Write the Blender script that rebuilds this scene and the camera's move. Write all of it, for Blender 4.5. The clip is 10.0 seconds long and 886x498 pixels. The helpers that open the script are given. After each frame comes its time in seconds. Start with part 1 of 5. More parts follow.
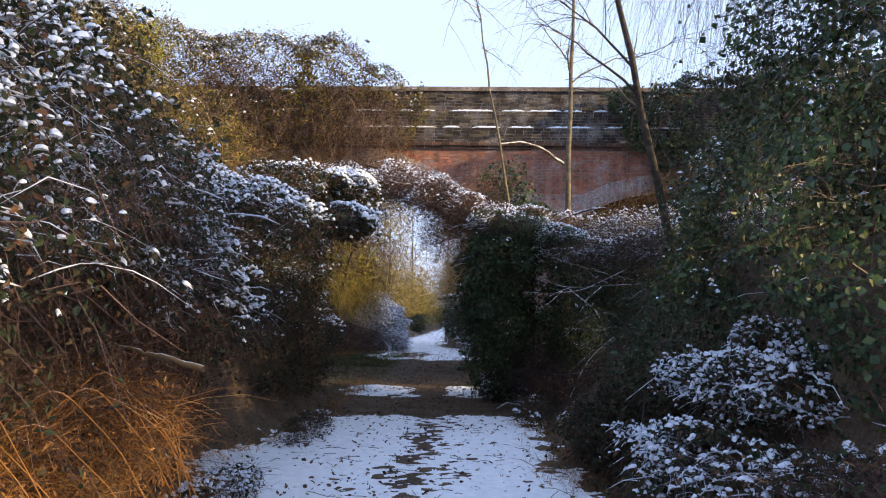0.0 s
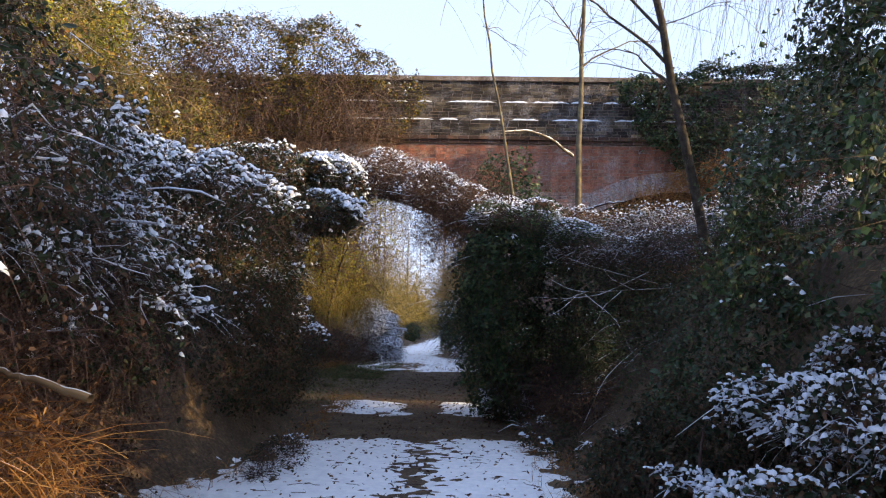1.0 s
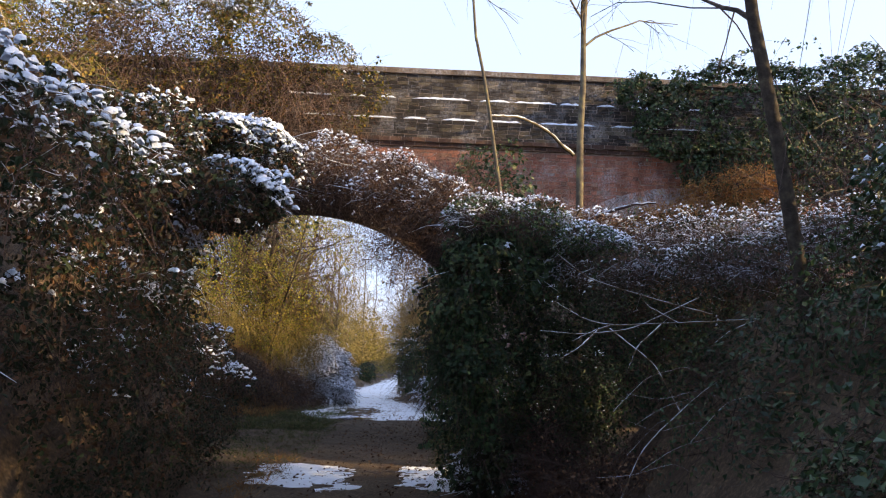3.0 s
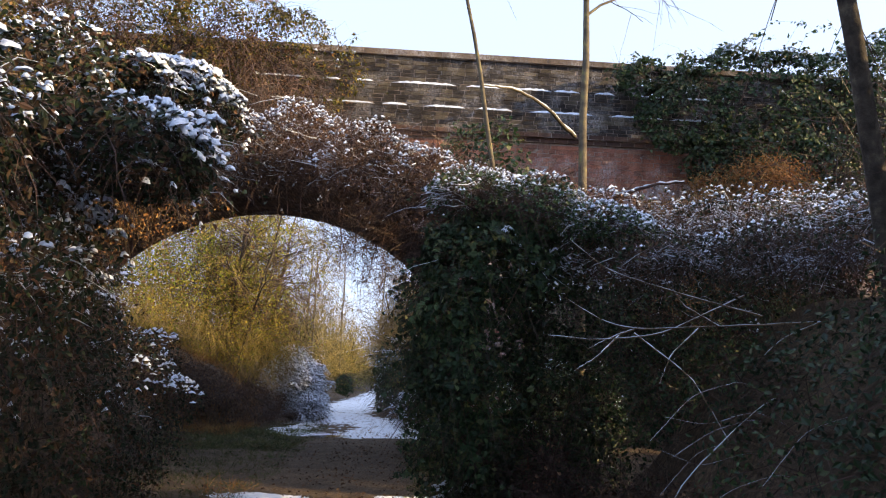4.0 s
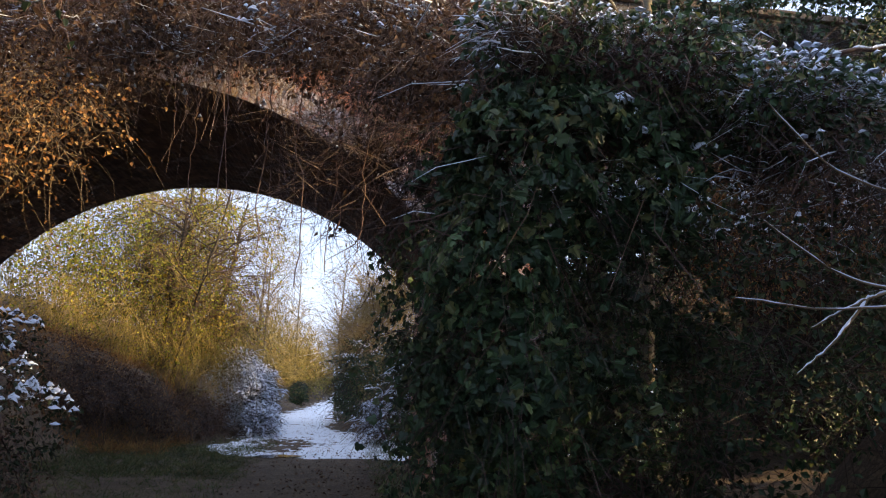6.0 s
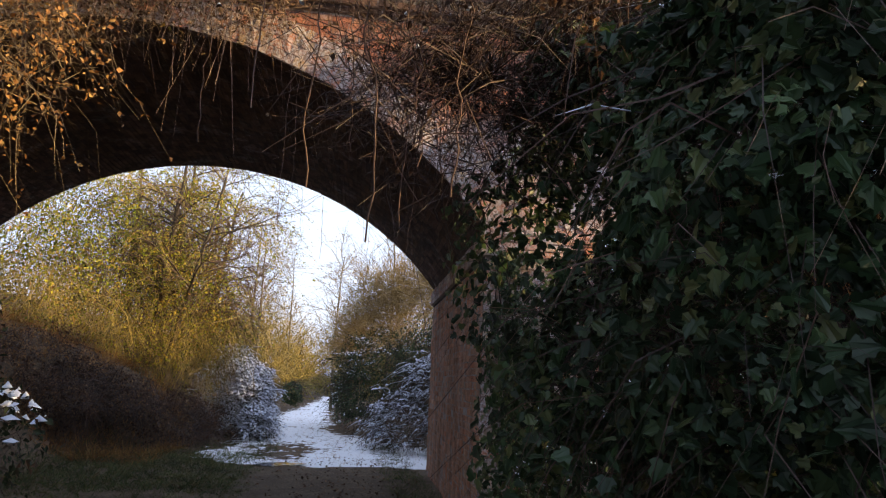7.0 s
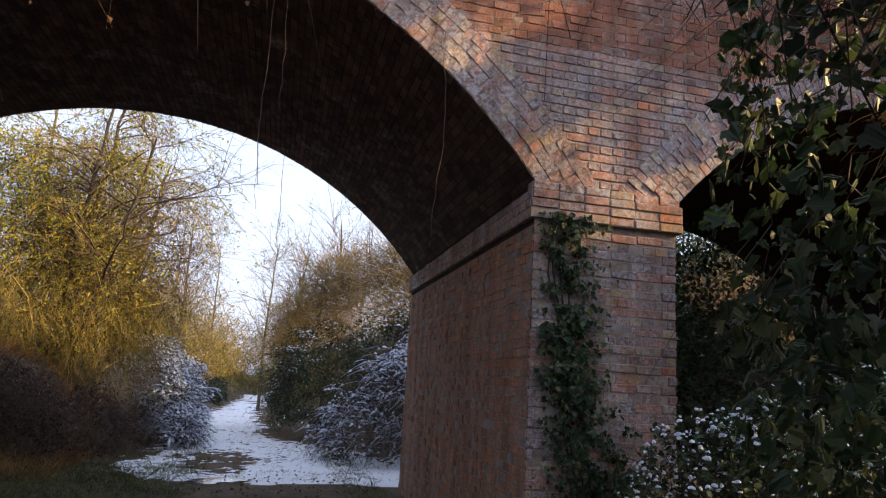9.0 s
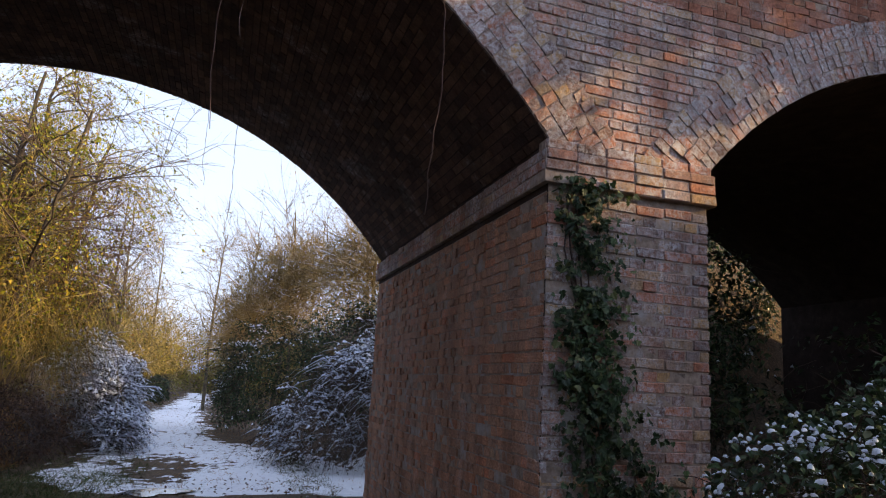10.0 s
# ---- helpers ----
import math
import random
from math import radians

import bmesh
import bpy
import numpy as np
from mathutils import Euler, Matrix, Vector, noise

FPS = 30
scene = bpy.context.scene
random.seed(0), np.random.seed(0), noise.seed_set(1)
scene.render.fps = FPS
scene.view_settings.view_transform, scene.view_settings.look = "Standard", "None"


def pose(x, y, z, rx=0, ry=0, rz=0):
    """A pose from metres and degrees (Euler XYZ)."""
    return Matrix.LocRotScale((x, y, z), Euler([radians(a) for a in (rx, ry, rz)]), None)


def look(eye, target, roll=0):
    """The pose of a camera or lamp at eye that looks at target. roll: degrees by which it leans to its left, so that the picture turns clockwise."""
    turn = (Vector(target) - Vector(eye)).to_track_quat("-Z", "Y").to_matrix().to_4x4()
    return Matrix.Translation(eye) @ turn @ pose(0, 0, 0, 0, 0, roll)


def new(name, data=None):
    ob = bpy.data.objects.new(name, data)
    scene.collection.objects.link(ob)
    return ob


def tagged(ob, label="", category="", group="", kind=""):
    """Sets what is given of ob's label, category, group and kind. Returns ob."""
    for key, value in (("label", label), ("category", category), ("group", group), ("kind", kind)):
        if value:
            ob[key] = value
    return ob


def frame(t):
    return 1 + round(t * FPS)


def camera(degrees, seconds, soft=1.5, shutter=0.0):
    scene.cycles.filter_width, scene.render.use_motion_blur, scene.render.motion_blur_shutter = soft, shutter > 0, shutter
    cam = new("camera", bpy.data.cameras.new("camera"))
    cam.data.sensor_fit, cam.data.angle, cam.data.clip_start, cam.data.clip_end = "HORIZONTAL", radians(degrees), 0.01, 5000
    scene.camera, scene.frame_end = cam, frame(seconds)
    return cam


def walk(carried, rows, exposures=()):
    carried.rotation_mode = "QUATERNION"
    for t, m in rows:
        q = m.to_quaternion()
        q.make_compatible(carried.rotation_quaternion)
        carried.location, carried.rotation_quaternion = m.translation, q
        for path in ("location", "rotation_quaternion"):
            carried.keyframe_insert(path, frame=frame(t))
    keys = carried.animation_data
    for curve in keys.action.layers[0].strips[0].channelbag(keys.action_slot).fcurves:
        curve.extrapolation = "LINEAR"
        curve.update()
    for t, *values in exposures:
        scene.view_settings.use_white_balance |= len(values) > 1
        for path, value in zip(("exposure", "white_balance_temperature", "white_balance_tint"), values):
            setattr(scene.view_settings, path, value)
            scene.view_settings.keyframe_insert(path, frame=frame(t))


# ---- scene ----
cam = camera(64.0, 10.0, soft=1.15)
PATH = [
    (0.0, (0.450, -0.168, 1.571), (0.405, 1.824, 1.745), 0.7),
    (0.5, (0.441, 0.511, 1.571), (0.399, 2.502, 1.759), 0.8),
    (1.0, (0.428, 1.228, 1.557), (0.393, 3.218, 1.755), 1.0),
    (1.5, (0.377, 1.935, 1.554), (0.357, 3.923, 1.779), 1.2),
    (2.0, (0.346, 2.632, 1.570), (0.360, 4.615, 1.832), 1.6),
    (2.5, (0.305, 3.327, 1.586), (0.357, 5.306, 1.872), 1.7),
    (4.0, (0.368, 5.344, 1.578), (0.499, 7.310, 1.922), 1.9),
    (4.5, (0.373, 6.062, 1.561), (0.544, 8.023, 1.918), 2.0),
    (5.0, (0.311, 6.737, 1.561), (0.508, 8.693, 1.930), 2.1),
    (5.5, (0.305, 7.392, 1.558), (0.527, 9.344, 1.928), 2.1),
    (7.0, (-0.202, 9.514, 1.545), (0.076, 11.460, 1.915), 2.4),
    (7.5, (-0.371, 10.160, 1.550), (-0.083, 12.104, 1.921), 2.4),
    (8.0, (-0.521, 10.695, 1.565), (-0.212, 12.636, 1.935), 2.5),
    (8.5, (-0.675, 11.197, 1.567), (-0.320, 13.129, 1.940), 2.9),
    (9.0, (-0.762, 11.674, 1.531), (-0.275, 13.577, 1.911), 3.4),
    (9.5, (-0.809, 12.226, 1.528), (-0.238, 14.105, 1.910), 3.4),
    (10.0, (-0.782, 12.741, 1.525), (-0.160, 14.603, 1.906), 3.3),
]
walk(cam, [(t, look(eye, target, roll)) for t, eye, target, roll in PATH],
     [(0.0, 0.8, 6800, 11), (2.5, 0.84, 7100, 12), (4.0, 0.88, 7000, 11), (5.5, 0.95, 7000, 11), (7.5, 0.95, 7900, 11), (8.5, 0.9, 7900, 12), (10.0, 0.85, 7500, 12)])

# ---- light ----
SUN_EL, SUN_AZ = 18.0, 106.0          # degrees; azimuth clockwise from +y
world = bpy.data.worlds.new("sky")
scene.world = world
world.use_nodes = True
wn = world.node_tree.nodes
sky = wn.new("ShaderNodeTexSky")
sky.sky_type, sky.sun_disc = "NISHITA", False
sky.sun_elevation, sky.sun_rotation = radians(SUN_EL), radians(SUN_AZ)
sky.dust_density, sky.air_density = 3.0, 1.0
wn["Background"].inputs[1].default_value = 0.12
haze = wn.new("ShaderNodeMix")          # thin bright cloud over the whole sky
haze.data_type = "RGBA"
haze.inputs[0].default_value = 0.55
haze.inputs[7].default_value = (6.0, 7.8, 12.3, 1)
world.node_tree.links.new(sky.outputs[0], haze.inputs[6])
world.node_tree.links.new(haze.outputs[2], wn["Background"].inputs[0])

sun = new("sun", bpy.data.lights.new("sun", "SUN"))
sun.data.energy, sun.data.angle, sun.data.color = 5.6, radians(0.6), (1.0, 0.73, 0.38)
toward = Vector((math.sin(radians(SUN_AZ)) * math.cos(radians(SUN_EL)), math.cos(radians(SUN_AZ)) * math.cos(radians(SUN_EL)), math.sin(radians(SUN_EL))))
sun.matrix_world = look((30 * toward.x, 30 * toward.y, 30 * toward.z), (0, 0, 0))


# ---- materials ----
def material(name, rough=0.7, metal=0.0, spec=0.4):
    m = bpy.data.materials.new(name)
    m.use_nodes = True
    b = m.node_tree.nodes["Principled BSDF"]
    b.inputs["Roughness"].default_value, b.inputs["Metallic"].default_value = rough, metal
    b.inputs["Specular IOR Level"].default_value = spec
    return m, m.node_tree.nodes, m.node_tree.links, b


def ramp(nodes, links, src, stops):
    r = nodes.new("ShaderNodeValToRGB")
    el = r.color_ramp.elements
    while len(el) < len(stops):
        el.new(0.5)
    for e, (p, c) in zip(el, stops):
        e.position, e.color = p, (*c, 1)
    links.new(src, r.inputs[0])
    return r.outputs[0]


def noise_tex(nodes, links, scale, detail=4.0, coords="Position", rough=0.6):
    tc = nodes.new("ShaderNodeNewGeometry") if coords == "Position" else nodes.new("ShaderNodeTexCoord")
    n = nodes.new("ShaderNodeTexNoise")
    n.inputs["Scale"].default_value, n.inputs["Detail"].default_value, n.inputs["Roughness"].default_value = scale, detail, rough
    links.new(tc.outputs[coords], n.inputs["Vector"])
    return n.outputs[0]


def blend(nodes, links, a, b, fac, kind="MIX"):
    mx = nodes.new("ShaderNodeMix")
    mx.data_type, mx.blend_type = "RGBA", kind
    for sock, v in ((mx.inputs[0], fac), (mx.inputs[6], a), (mx.inputs[7], b)):
        if isinstance(v, (float, int)):
            sock.default_value = v
        elif isinstance(v, tuple):
            sock.default_value = (*v, 1)
        else:
            links.new(v, sock)
    return mx.outputs[2]


def bump(nodes, links, bsdf, src, strength, dist):
    b = nodes.new("ShaderNodeBump")
    b.inputs["Strength"].default_value, b.inputs["Distance"].default_value = strength, dist
    links.new(src, b.inputs["Height"])
    links.new(b.outputs[0], bsdf.inputs["Normal"])


def island(nodes):
    return nodes.new("ShaderNodeNewGeometry").outputs["Random Per Island"]


def leafy(name, stops, rough=0.45, through_light=0.35, spec=0.4, shade=0.3):
    """Leaves and twigs, each its own shade, with some light shining through."""
    m, n, l, b = material(name, rough, spec=spec)
    c = ramp(n, l, island(n), stops)
    c = blend(n, l, c, ramp(n, l, noise_tex(n, l, 1.3, 3), [(0.32, (shade, shade, shade)), (0.65, (1.0, 1.0, 1.0))]), 0.85, "MULTIPLY")
    l.new(c, b.inputs["Base Color"])
    if through_light:
        t = n.new("ShaderNodeBsdfTranslucent")
        l.new(c, t.inputs["Color"])
        mx = n.new("ShaderNodeMixShader")
        mx.inputs[0].default_value = through_light
        l.new(b.outputs[0], mx.inputs[1])
        l.new(t.outputs[0], mx.inputs[2])
        l.new(mx.outputs[0], n["Material Output"].inputs[0])
    return m


M = {}
M["ivy"] = leafy("ivy_leaf", [(0.0, (0.016, 0.04, 0.018)), (0.55, (0.033, 0.078, 0.03)), (0.8, (0.075, 0.135, 0.05)), (1.0, (0.15, 0.16, 0.06))], 0.48, 0.28, 0.45)
M["bramble"] = leafy("bramble_leaf", [(0.0, (0.018, 0.034, 0.016)), (0.5, (0.035, 0.055, 0.024)), (0.75, (0.09, 0.06, 0.032)), (1.0, (0.18, 0.09, 0.05))], 0.6, 0.3, 0.3)
M["olive"] = leafy("olive_leaf", [(0.0, (0.04, 0.055, 0.015)), (0.45, (0.13, 0.13, 0.025)), (0.8, (0.34, 0.26, 0.05)), (1.0, (0.32, 0.15, 0.05))], 0.55, 0.4, 0.3)
M["dead"] = leafy("dead_leaf", [(0.0, (0.05, 0.026, 0.018)), (0.5, (0.11, 0.06, 0.036)), (0.85, (0.2, 0.11, 0.06)), (1.0, (0.36, 0.23, 0.14))], 0.7)
M["gold"] = leafy("willow_leaf", [(0.0, (0.03, 0.045, 0.006)), (0.35, (0.22, 0.29, 0.02)), (0.65, (0.54, 0.58, 0.04)), (0.88, (0.62, 0.42, 0.06)), (1.0, (0.2, 0.1, 0.025))], 0.6, 0.4, shade=0.15)
M["pale"] = leafy("pale_twig_leaf", [(0.0, (0.26, 0.19, 0.08)), (0.6, (0.46, 0.36, 0.17)), (1.0, (0.6, 0.5, 0.32))], 0.7, 0.45)
M["grass"] = leafy("grass_blade", [(0.0, (0.05, 0.09, 0.025)), (0.6, (0.09, 0.12, 0.035)), (1.0, (0.24, 0.18, 0.08))], 0.6)
M["straw"] = leafy("dry_grass", [(0.0, (0.22, 0.09, 0.03)), (0.6, (0.42, 0.20, 0.06)), (1.0, (0.58, 0.36, 0.14))], 0.7)
M["stem"] = leafy("bramble_stem", [(0.0, (0.035, 0.018, 0.016)), (0.6, (0.07, 0.036, 0.03)), (1.0, (0.15, 0.09, 0.065))], 0.6, 0.0)
M["vine"] = leafy("dead_vine", [(0.0, (0.06, 0.034, 0.03)), (0.6, (0.13, 0.075, 0.06)), (1.0, (0.24, 0.16, 0.12))], 0.65, 0.0)
M["twig"] = leafy("pale_twig", [(0.0, (0.10, 0.07, 0.045)), (0.6, (0.22, 0.155, 0.085)), (1.0, (0.34, 0.26, 0.15))], 0.7, 0.0)
M["gold_twig"] = leafy("willow_twig", [(0.0, (0.10, 0.08, 0.022)), (0.6, (0.30, 0.23, 0.055)), (1.0, (0.46, 0.36, 0.12))], 0.7, 0.0)
M["bark"] = leafy("bark", [(0.0, (0.10, 0.08, 0.05)), (1.0, (0.16, 0.13, 0.08))], 0.85, 0.0)

m, n, l, b = material("lichen_bark", 0.9)
c = ramp(n, l, noise_tex(n, l, 9.0, 6), [(0.35, (0.06, 0.05, 0.038)), (0.55, (0.13, 0.11, 0.075)), (0.72, (0.24, 0.21, 0.08))])
l.new(c, b.inputs["Base Color"])
bump(n, l, b, noise_tex(n, l, 60.0, 6), 0.6, 0.01)
M["lichen_bark"] = m

m, n, l, b = material("dark_bark", 0.9, spec=0.2)
l.new(ramp(n, l, noise_tex(n, l, 14.0, 6), [(0.35, (0.03, 0.026, 0.022)), (0.6, (0.075, 0.062, 0.05)), (0.75, (0.14, 0.13, 0.09))]), b.inputs["Base Color"])
bump(n, l, b, noise_tex(n, l, 70.0, 6), 0.7, 0.01)
M["dark_bark"] = m

# snow on growth and ledges: the blue dimness of shade is mixed into its colour
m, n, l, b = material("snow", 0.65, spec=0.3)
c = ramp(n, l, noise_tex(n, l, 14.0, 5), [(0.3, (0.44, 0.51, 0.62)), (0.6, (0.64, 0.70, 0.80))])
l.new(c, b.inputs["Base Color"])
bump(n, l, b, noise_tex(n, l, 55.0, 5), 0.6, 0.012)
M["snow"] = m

m, n, l, b = material("deep_snow", 0.65, spec=0.3)
l.new(ramp(n, l, noise_tex(n, l, 11.0, 5), [(0.3, (0.70, 0.74, 0.80)), (0.6, (0.84, 0.87, 0.91))]), b.inputs["Base Color"])
bump(n, l, b, noise_tex(n, l, 50.0, 6), 0.7, 0.014)
M["deep_snow"] = m

m, n, l, b = material("soil", 0.9, spec=0.25)
c1 = ramp(n, l, noise_tex(n, l, 26.0, 8, rough=0.7), [(0.3, (0.045, 0.033, 0.024)), (0.5, (0.10, 0.072, 0.048)), (0.66, (0.19, 0.13, 0.08)), (0.8, (0.28, 0.2, 0.13))])
c2 = ramp(n, l, noise_tex(n, l, 2.2, 4), [(0.4, (0.8, 0.8, 0.82)), (0.65, (1.25, 1.25, 1.2))])
l.new(blend(n, l, c1, c2, 1.0, "MULTIPLY"), b.inputs["Base Color"])
bump(n, l, b, noise_tex(n, l, 40.0, 8, rough=0.7), 0.9, 0.03)
M["soil"] = m


def brick_like(name, stops, lichen, soot, wear=0.0, speck=0.8):
    """Weathered brick: each piece its own red, brown or grey, with specks of pale lichen and black soot over it."""
    m, n, l, b = material(name, 0.9, spec=0.2)
    geo = n.new("ShaderNodeObjectInfo").outputs["Random"]
    add = n.new("ShaderNodeMath")
    add.operation = "ADD"
    l.new(geo, add.inputs[0])
    l.new(island(n), add.inputs[1])
    fr = n.new("ShaderNodeMath")
    fr.operation = "FRACT"
    l.new(add.outputs[0], fr.inputs[0])
    c = ramp(n, l, fr.outputs[0], stops)
    worn = ramp(n, l, noise_tex(n, l, 6.5, 8, rough=0.75), [(0.3, (0.11, 0.075, 0.065)), (0.45, (0.24, 0.13, 0.095)), (0.58, (0.38, 0.18, 0.11)), (0.72, (0.40, 0.30, 0.21))])
    c = blend(n, l, c, worn, wear)
    fine = noise_tex(n, l, 52.0, 8, rough=0.78)
    c = blend(n, l, c, ramp(n, l, fine, [(0.32, (0.5, 0.48, 0.48)), (0.5, (1.05, 1.03, 1.02)), (0.68, (1.6, 1.52, 1.45))]), 0.85, "MULTIPLY")
    patch = ramp(n, l, noise_tex(n, l, 1.9, 5, rough=0.65), [(lichen - 0.08, (0, 0, 0)), (lichen + 0.12, (1, 1, 1))])
    specks = ramp(n, l, noise_tex(n, l, 30.0, 9, rough=0.8), [(0.44, (0, 0, 0)), (0.58, (speck, speck, speck))])
    c = blend(n, l, c, (0.46, 0.47, 0.51), blend(n, l, patch, specks, 1.0, "MULTIPLY"))
    c = blend(n, l, c, (0.42, 0.27, 0.07), ramp(n, l, noise_tex(n, l, 5.3, 6, rough=0.7), [(0.70, (0, 0, 0)), (0.78, (0.7, 0.7, 0.7))]))
    c = blend(n, l, c, (0.02, 0.018, 0.017), ramp(n, l, noise_tex(n, l, 1.4, 9, rough=0.8), [(soot, (0, 0, 0)), (soot + 0.2, (0.75, 0.75, 0.75))]))
    geo2, sc = n.new("ShaderNodeNewGeometry"), n.new("ShaderNodeVectorMath")
    sc.operation = "MULTIPLY"
    sc.inputs[1].default_value = (6.0, 6.0, 0.7)
    l.new(geo2.outputs["Position"], sc.inputs[0])
    run = n.new("ShaderNodeTexNoise")
    run.inputs["Scale"].default_value, run.inputs["Detail"].default_value = 1.0, 5.0
    l.new(sc.outputs[0], run.inputs["Vector"])
    c = blend(n, l, c, ramp(n, l, run.outputs[0], [(0.35, (0.55, 0.53, 0.51)), (0.6, (1.15, 1.12, 1.1))]), 0.7, "MULTIPLY")
    l.new(c, b.inputs["Base Color"])
    bump(n, l, b, noise_tex(n, l, 42.0, 9, rough=0.75), 0.9, 0.016)
    return m


REDS = [(0.0, (0.11, 0.09, 0.10)), (0.2, (0.20, 0.13, 0.115)), (0.35, (0.22, 0.21, 0.23)), (0.5, (0.34, 0.14, 0.095)), (0.66, (0.40, 0.165, 0.105)), (0.76, (0.27, 0.215, 0.19)), (0.88, (0.40, 0.28, 0.13)), (1.0, (0.20, 0.19, 0.205))]
WORN = [(0.0, (0.27, 0.175, 0.135)), (0.3, (0.33, 0.205, 0.15)), (0.7, (0.39, 0.22, 0.15)), (0.88, (0.44, 0.22, 0.14)), (0.94, (0.50, 0.17, 0.09)), (1.0, (0.38, 0.29, 0.21))]
M["brick"] = brick_like("worn_brick", WORN, 0.60, 0.60, 0.4, 0.5)
M["brick_grey"] = brick_like("lichened_brick", REDS, 0.45, 0.58, 0.4, 0.85)
M["brick_high"] = brick_like("red_brick", [(0.0, (0.13, 0.08, 0.07)), (0.3, (0.24, 0.10, 0.075)), (0.7, (0.31, 0.125, 0.085)), (1.0, (0.22, 0.15, 0.12))], 0.58, 0.60, 0.3)
M["brick_pier"] = brick_like("pier_brick", REDS, 0.45, 0.60, 0.3, 0.9)
M["ring"] = brick_like("lichened_arch_brick", REDS, 0.38, 0.60, 0.3, 0.9)
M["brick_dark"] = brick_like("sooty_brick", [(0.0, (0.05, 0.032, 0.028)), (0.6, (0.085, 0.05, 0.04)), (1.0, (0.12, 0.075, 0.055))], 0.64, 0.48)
M["parapet"] = brick_like("blackened_parapet_brick", [(0.0, (0.022, 0.02, 0.02)), (0.6, (0.045, 0.04, 0.036)), (1.0, (0.12, 0.105, 0.075))], 0.56, 0.45)
M["stone"] = brick_like("weathered_stone", [(0.0, (0.11, 0.09, 0.075)), (0.6, (0.15, 0.12, 0.095)), (1.0, (0.2, 0.155, 0.11))], 0.50, 0.54)

m, n, l, b = material("lime_mortar", 0.95, spec=0.2)
c = ramp(n, l, noise_tex(n, l, 12.0, 8, rough=0.7), [(0.3, (0.12, 0.09, 0.075)), (0.5, (0.26, 0.20, 0.165)), (0.75, (0.40, 0.33, 0.28))])
c = blend(n, l, c, (0.33, 0.33, 0.345), ramp(n, l, noise_tex(n, l, 3.1, 9, rough=0.78), [(0.50, (0, 0, 0)), (0.62, (0.75, 0.75, 0.75))]))
c = blend(n, l, c, (0.02, 0.018, 0.017), ramp(n, l, noise_tex(n, l, 1.1, 7, rough=0.7), [(0.6, (0, 0, 0)), (0.76, (0.8, 0.8, 0.8))]))
l.new(c, b.inputs["Base Color"])
bump(n, l, b, noise_tex(n, l, 70.0, 6), 0.7, 0.008)
M["mortar"] = m

# darker mortar for inside the arches; the gloom there is put into its colour
m, n, l, b = material("shaded_mortar", 0.95, spec=0.15)
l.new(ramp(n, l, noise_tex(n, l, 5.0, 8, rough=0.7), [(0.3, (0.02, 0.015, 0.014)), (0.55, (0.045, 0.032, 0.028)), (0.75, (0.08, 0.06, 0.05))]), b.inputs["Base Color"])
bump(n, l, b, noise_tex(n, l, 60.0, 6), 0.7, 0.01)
M["shaded_mortar"] = m

m, n, l, b = material("puddle_water", 0.04, spec=0.6)
b.inputs["Base Color"].default_value = (0.02, 0.018, 0.015, 1)
bump(n, l, b, noise_tex(n, l, 9.0, 3), 0.15, 0.004)
M["water"] = m


# ---- mesh tools ----
rng = np.random.default_rng(7)


def bulk(name, V, F, mat, parent=None, label="", smooth=False):
    """One mesh object from arrays of vertices and of triangles or quads (or a list of such arrays)."""
    Fs = [f for f in (F if isinstance(F, list) else [F]) if len(f)]
    me = bpy.data.meshes.new(name)
    V = np.ascontiguousarray(np.asarray(V, dtype=np.float32).reshape(-1, 3))
    me.vertices.add(len(V))
    me.vertices.foreach_set("co", V.ravel())
    loops = np.concatenate([np.asarray(f, dtype=np.int32).ravel() for f in Fs])
    size = np.concatenate([np.full(len(f), np.asarray(f).shape[1], dtype=np.int32) for f in Fs])
    me.loops.add(len(loops))
    me.loops.foreach_set("vertex_index", loops)
    me.polygons.add(len(size))
    me.polygons.foreach_set("loop_start", np.concatenate([[0], np.cumsum(size)[:-1]]).astype(np.int32))
    me.polygons.foreach_set("loop_total", size)
    me.polygons.foreach_set("use_smooth", np.full(len(size), smooth, dtype=bool))
    me.update(calc_edges=True)
    me.validate()
    me.materials.append(M[mat])
    ob = new(name, me)
    if parent is not None:
        ob.parent = parent
    if label:
        ob["label"] = label
    return ob


def join(chunks):
    """(V, F) pairs of one face size, made one."""
    Vs, Fs, at = [], [], 0
    for V, F in chunks:
        Vs.append(np.asarray(V).reshape(-1, 3))
        Fs.append(np.asarray(F) + at)
        at += len(Vs[-1])
    return np.concatenate(Vs), np.concatenate(Fs)


WAVES = [(rng.normal(size=3), rng.uniform(0, 6.28)) for _ in range(10)]


def lumpy(P, scale):
    """Smooth noise between about -1 and 1."""
    s = np.zeros(len(P))
    for i, (k, ph) in enumerate(WAVES):
        s += np.sin(P @ (k * scale * (1.0 + 0.35 * i)) + ph) / (1.0 + 0.25 * i)
    return s / 3.0


LATTICE = rng.uniform(-1, 1, (256, 256))


def grain(x, y, scale):
    """Value noise over the plan, between -1 and 1, with no direction of its own."""
    u, v = x * scale + 1000.3, y * scale + 1000.7
    i, j = np.floor(u).astype(int), np.floor(v).astype(int)
    fu, fv = u - i, v - j
    fu, fv = fu * fu * (3 - 2 * fu), fv * fv * (3 - 2 * fv)
    g = lambda a, b: LATTICE[(i + a) % 256, (j + b) % 256]
    return (g(0, 0) * (1 - fu) + g(1, 0) * fu) * (1 - fv) + (g(0, 1) * (1 - fu) + g(1, 1) * fu) * fv


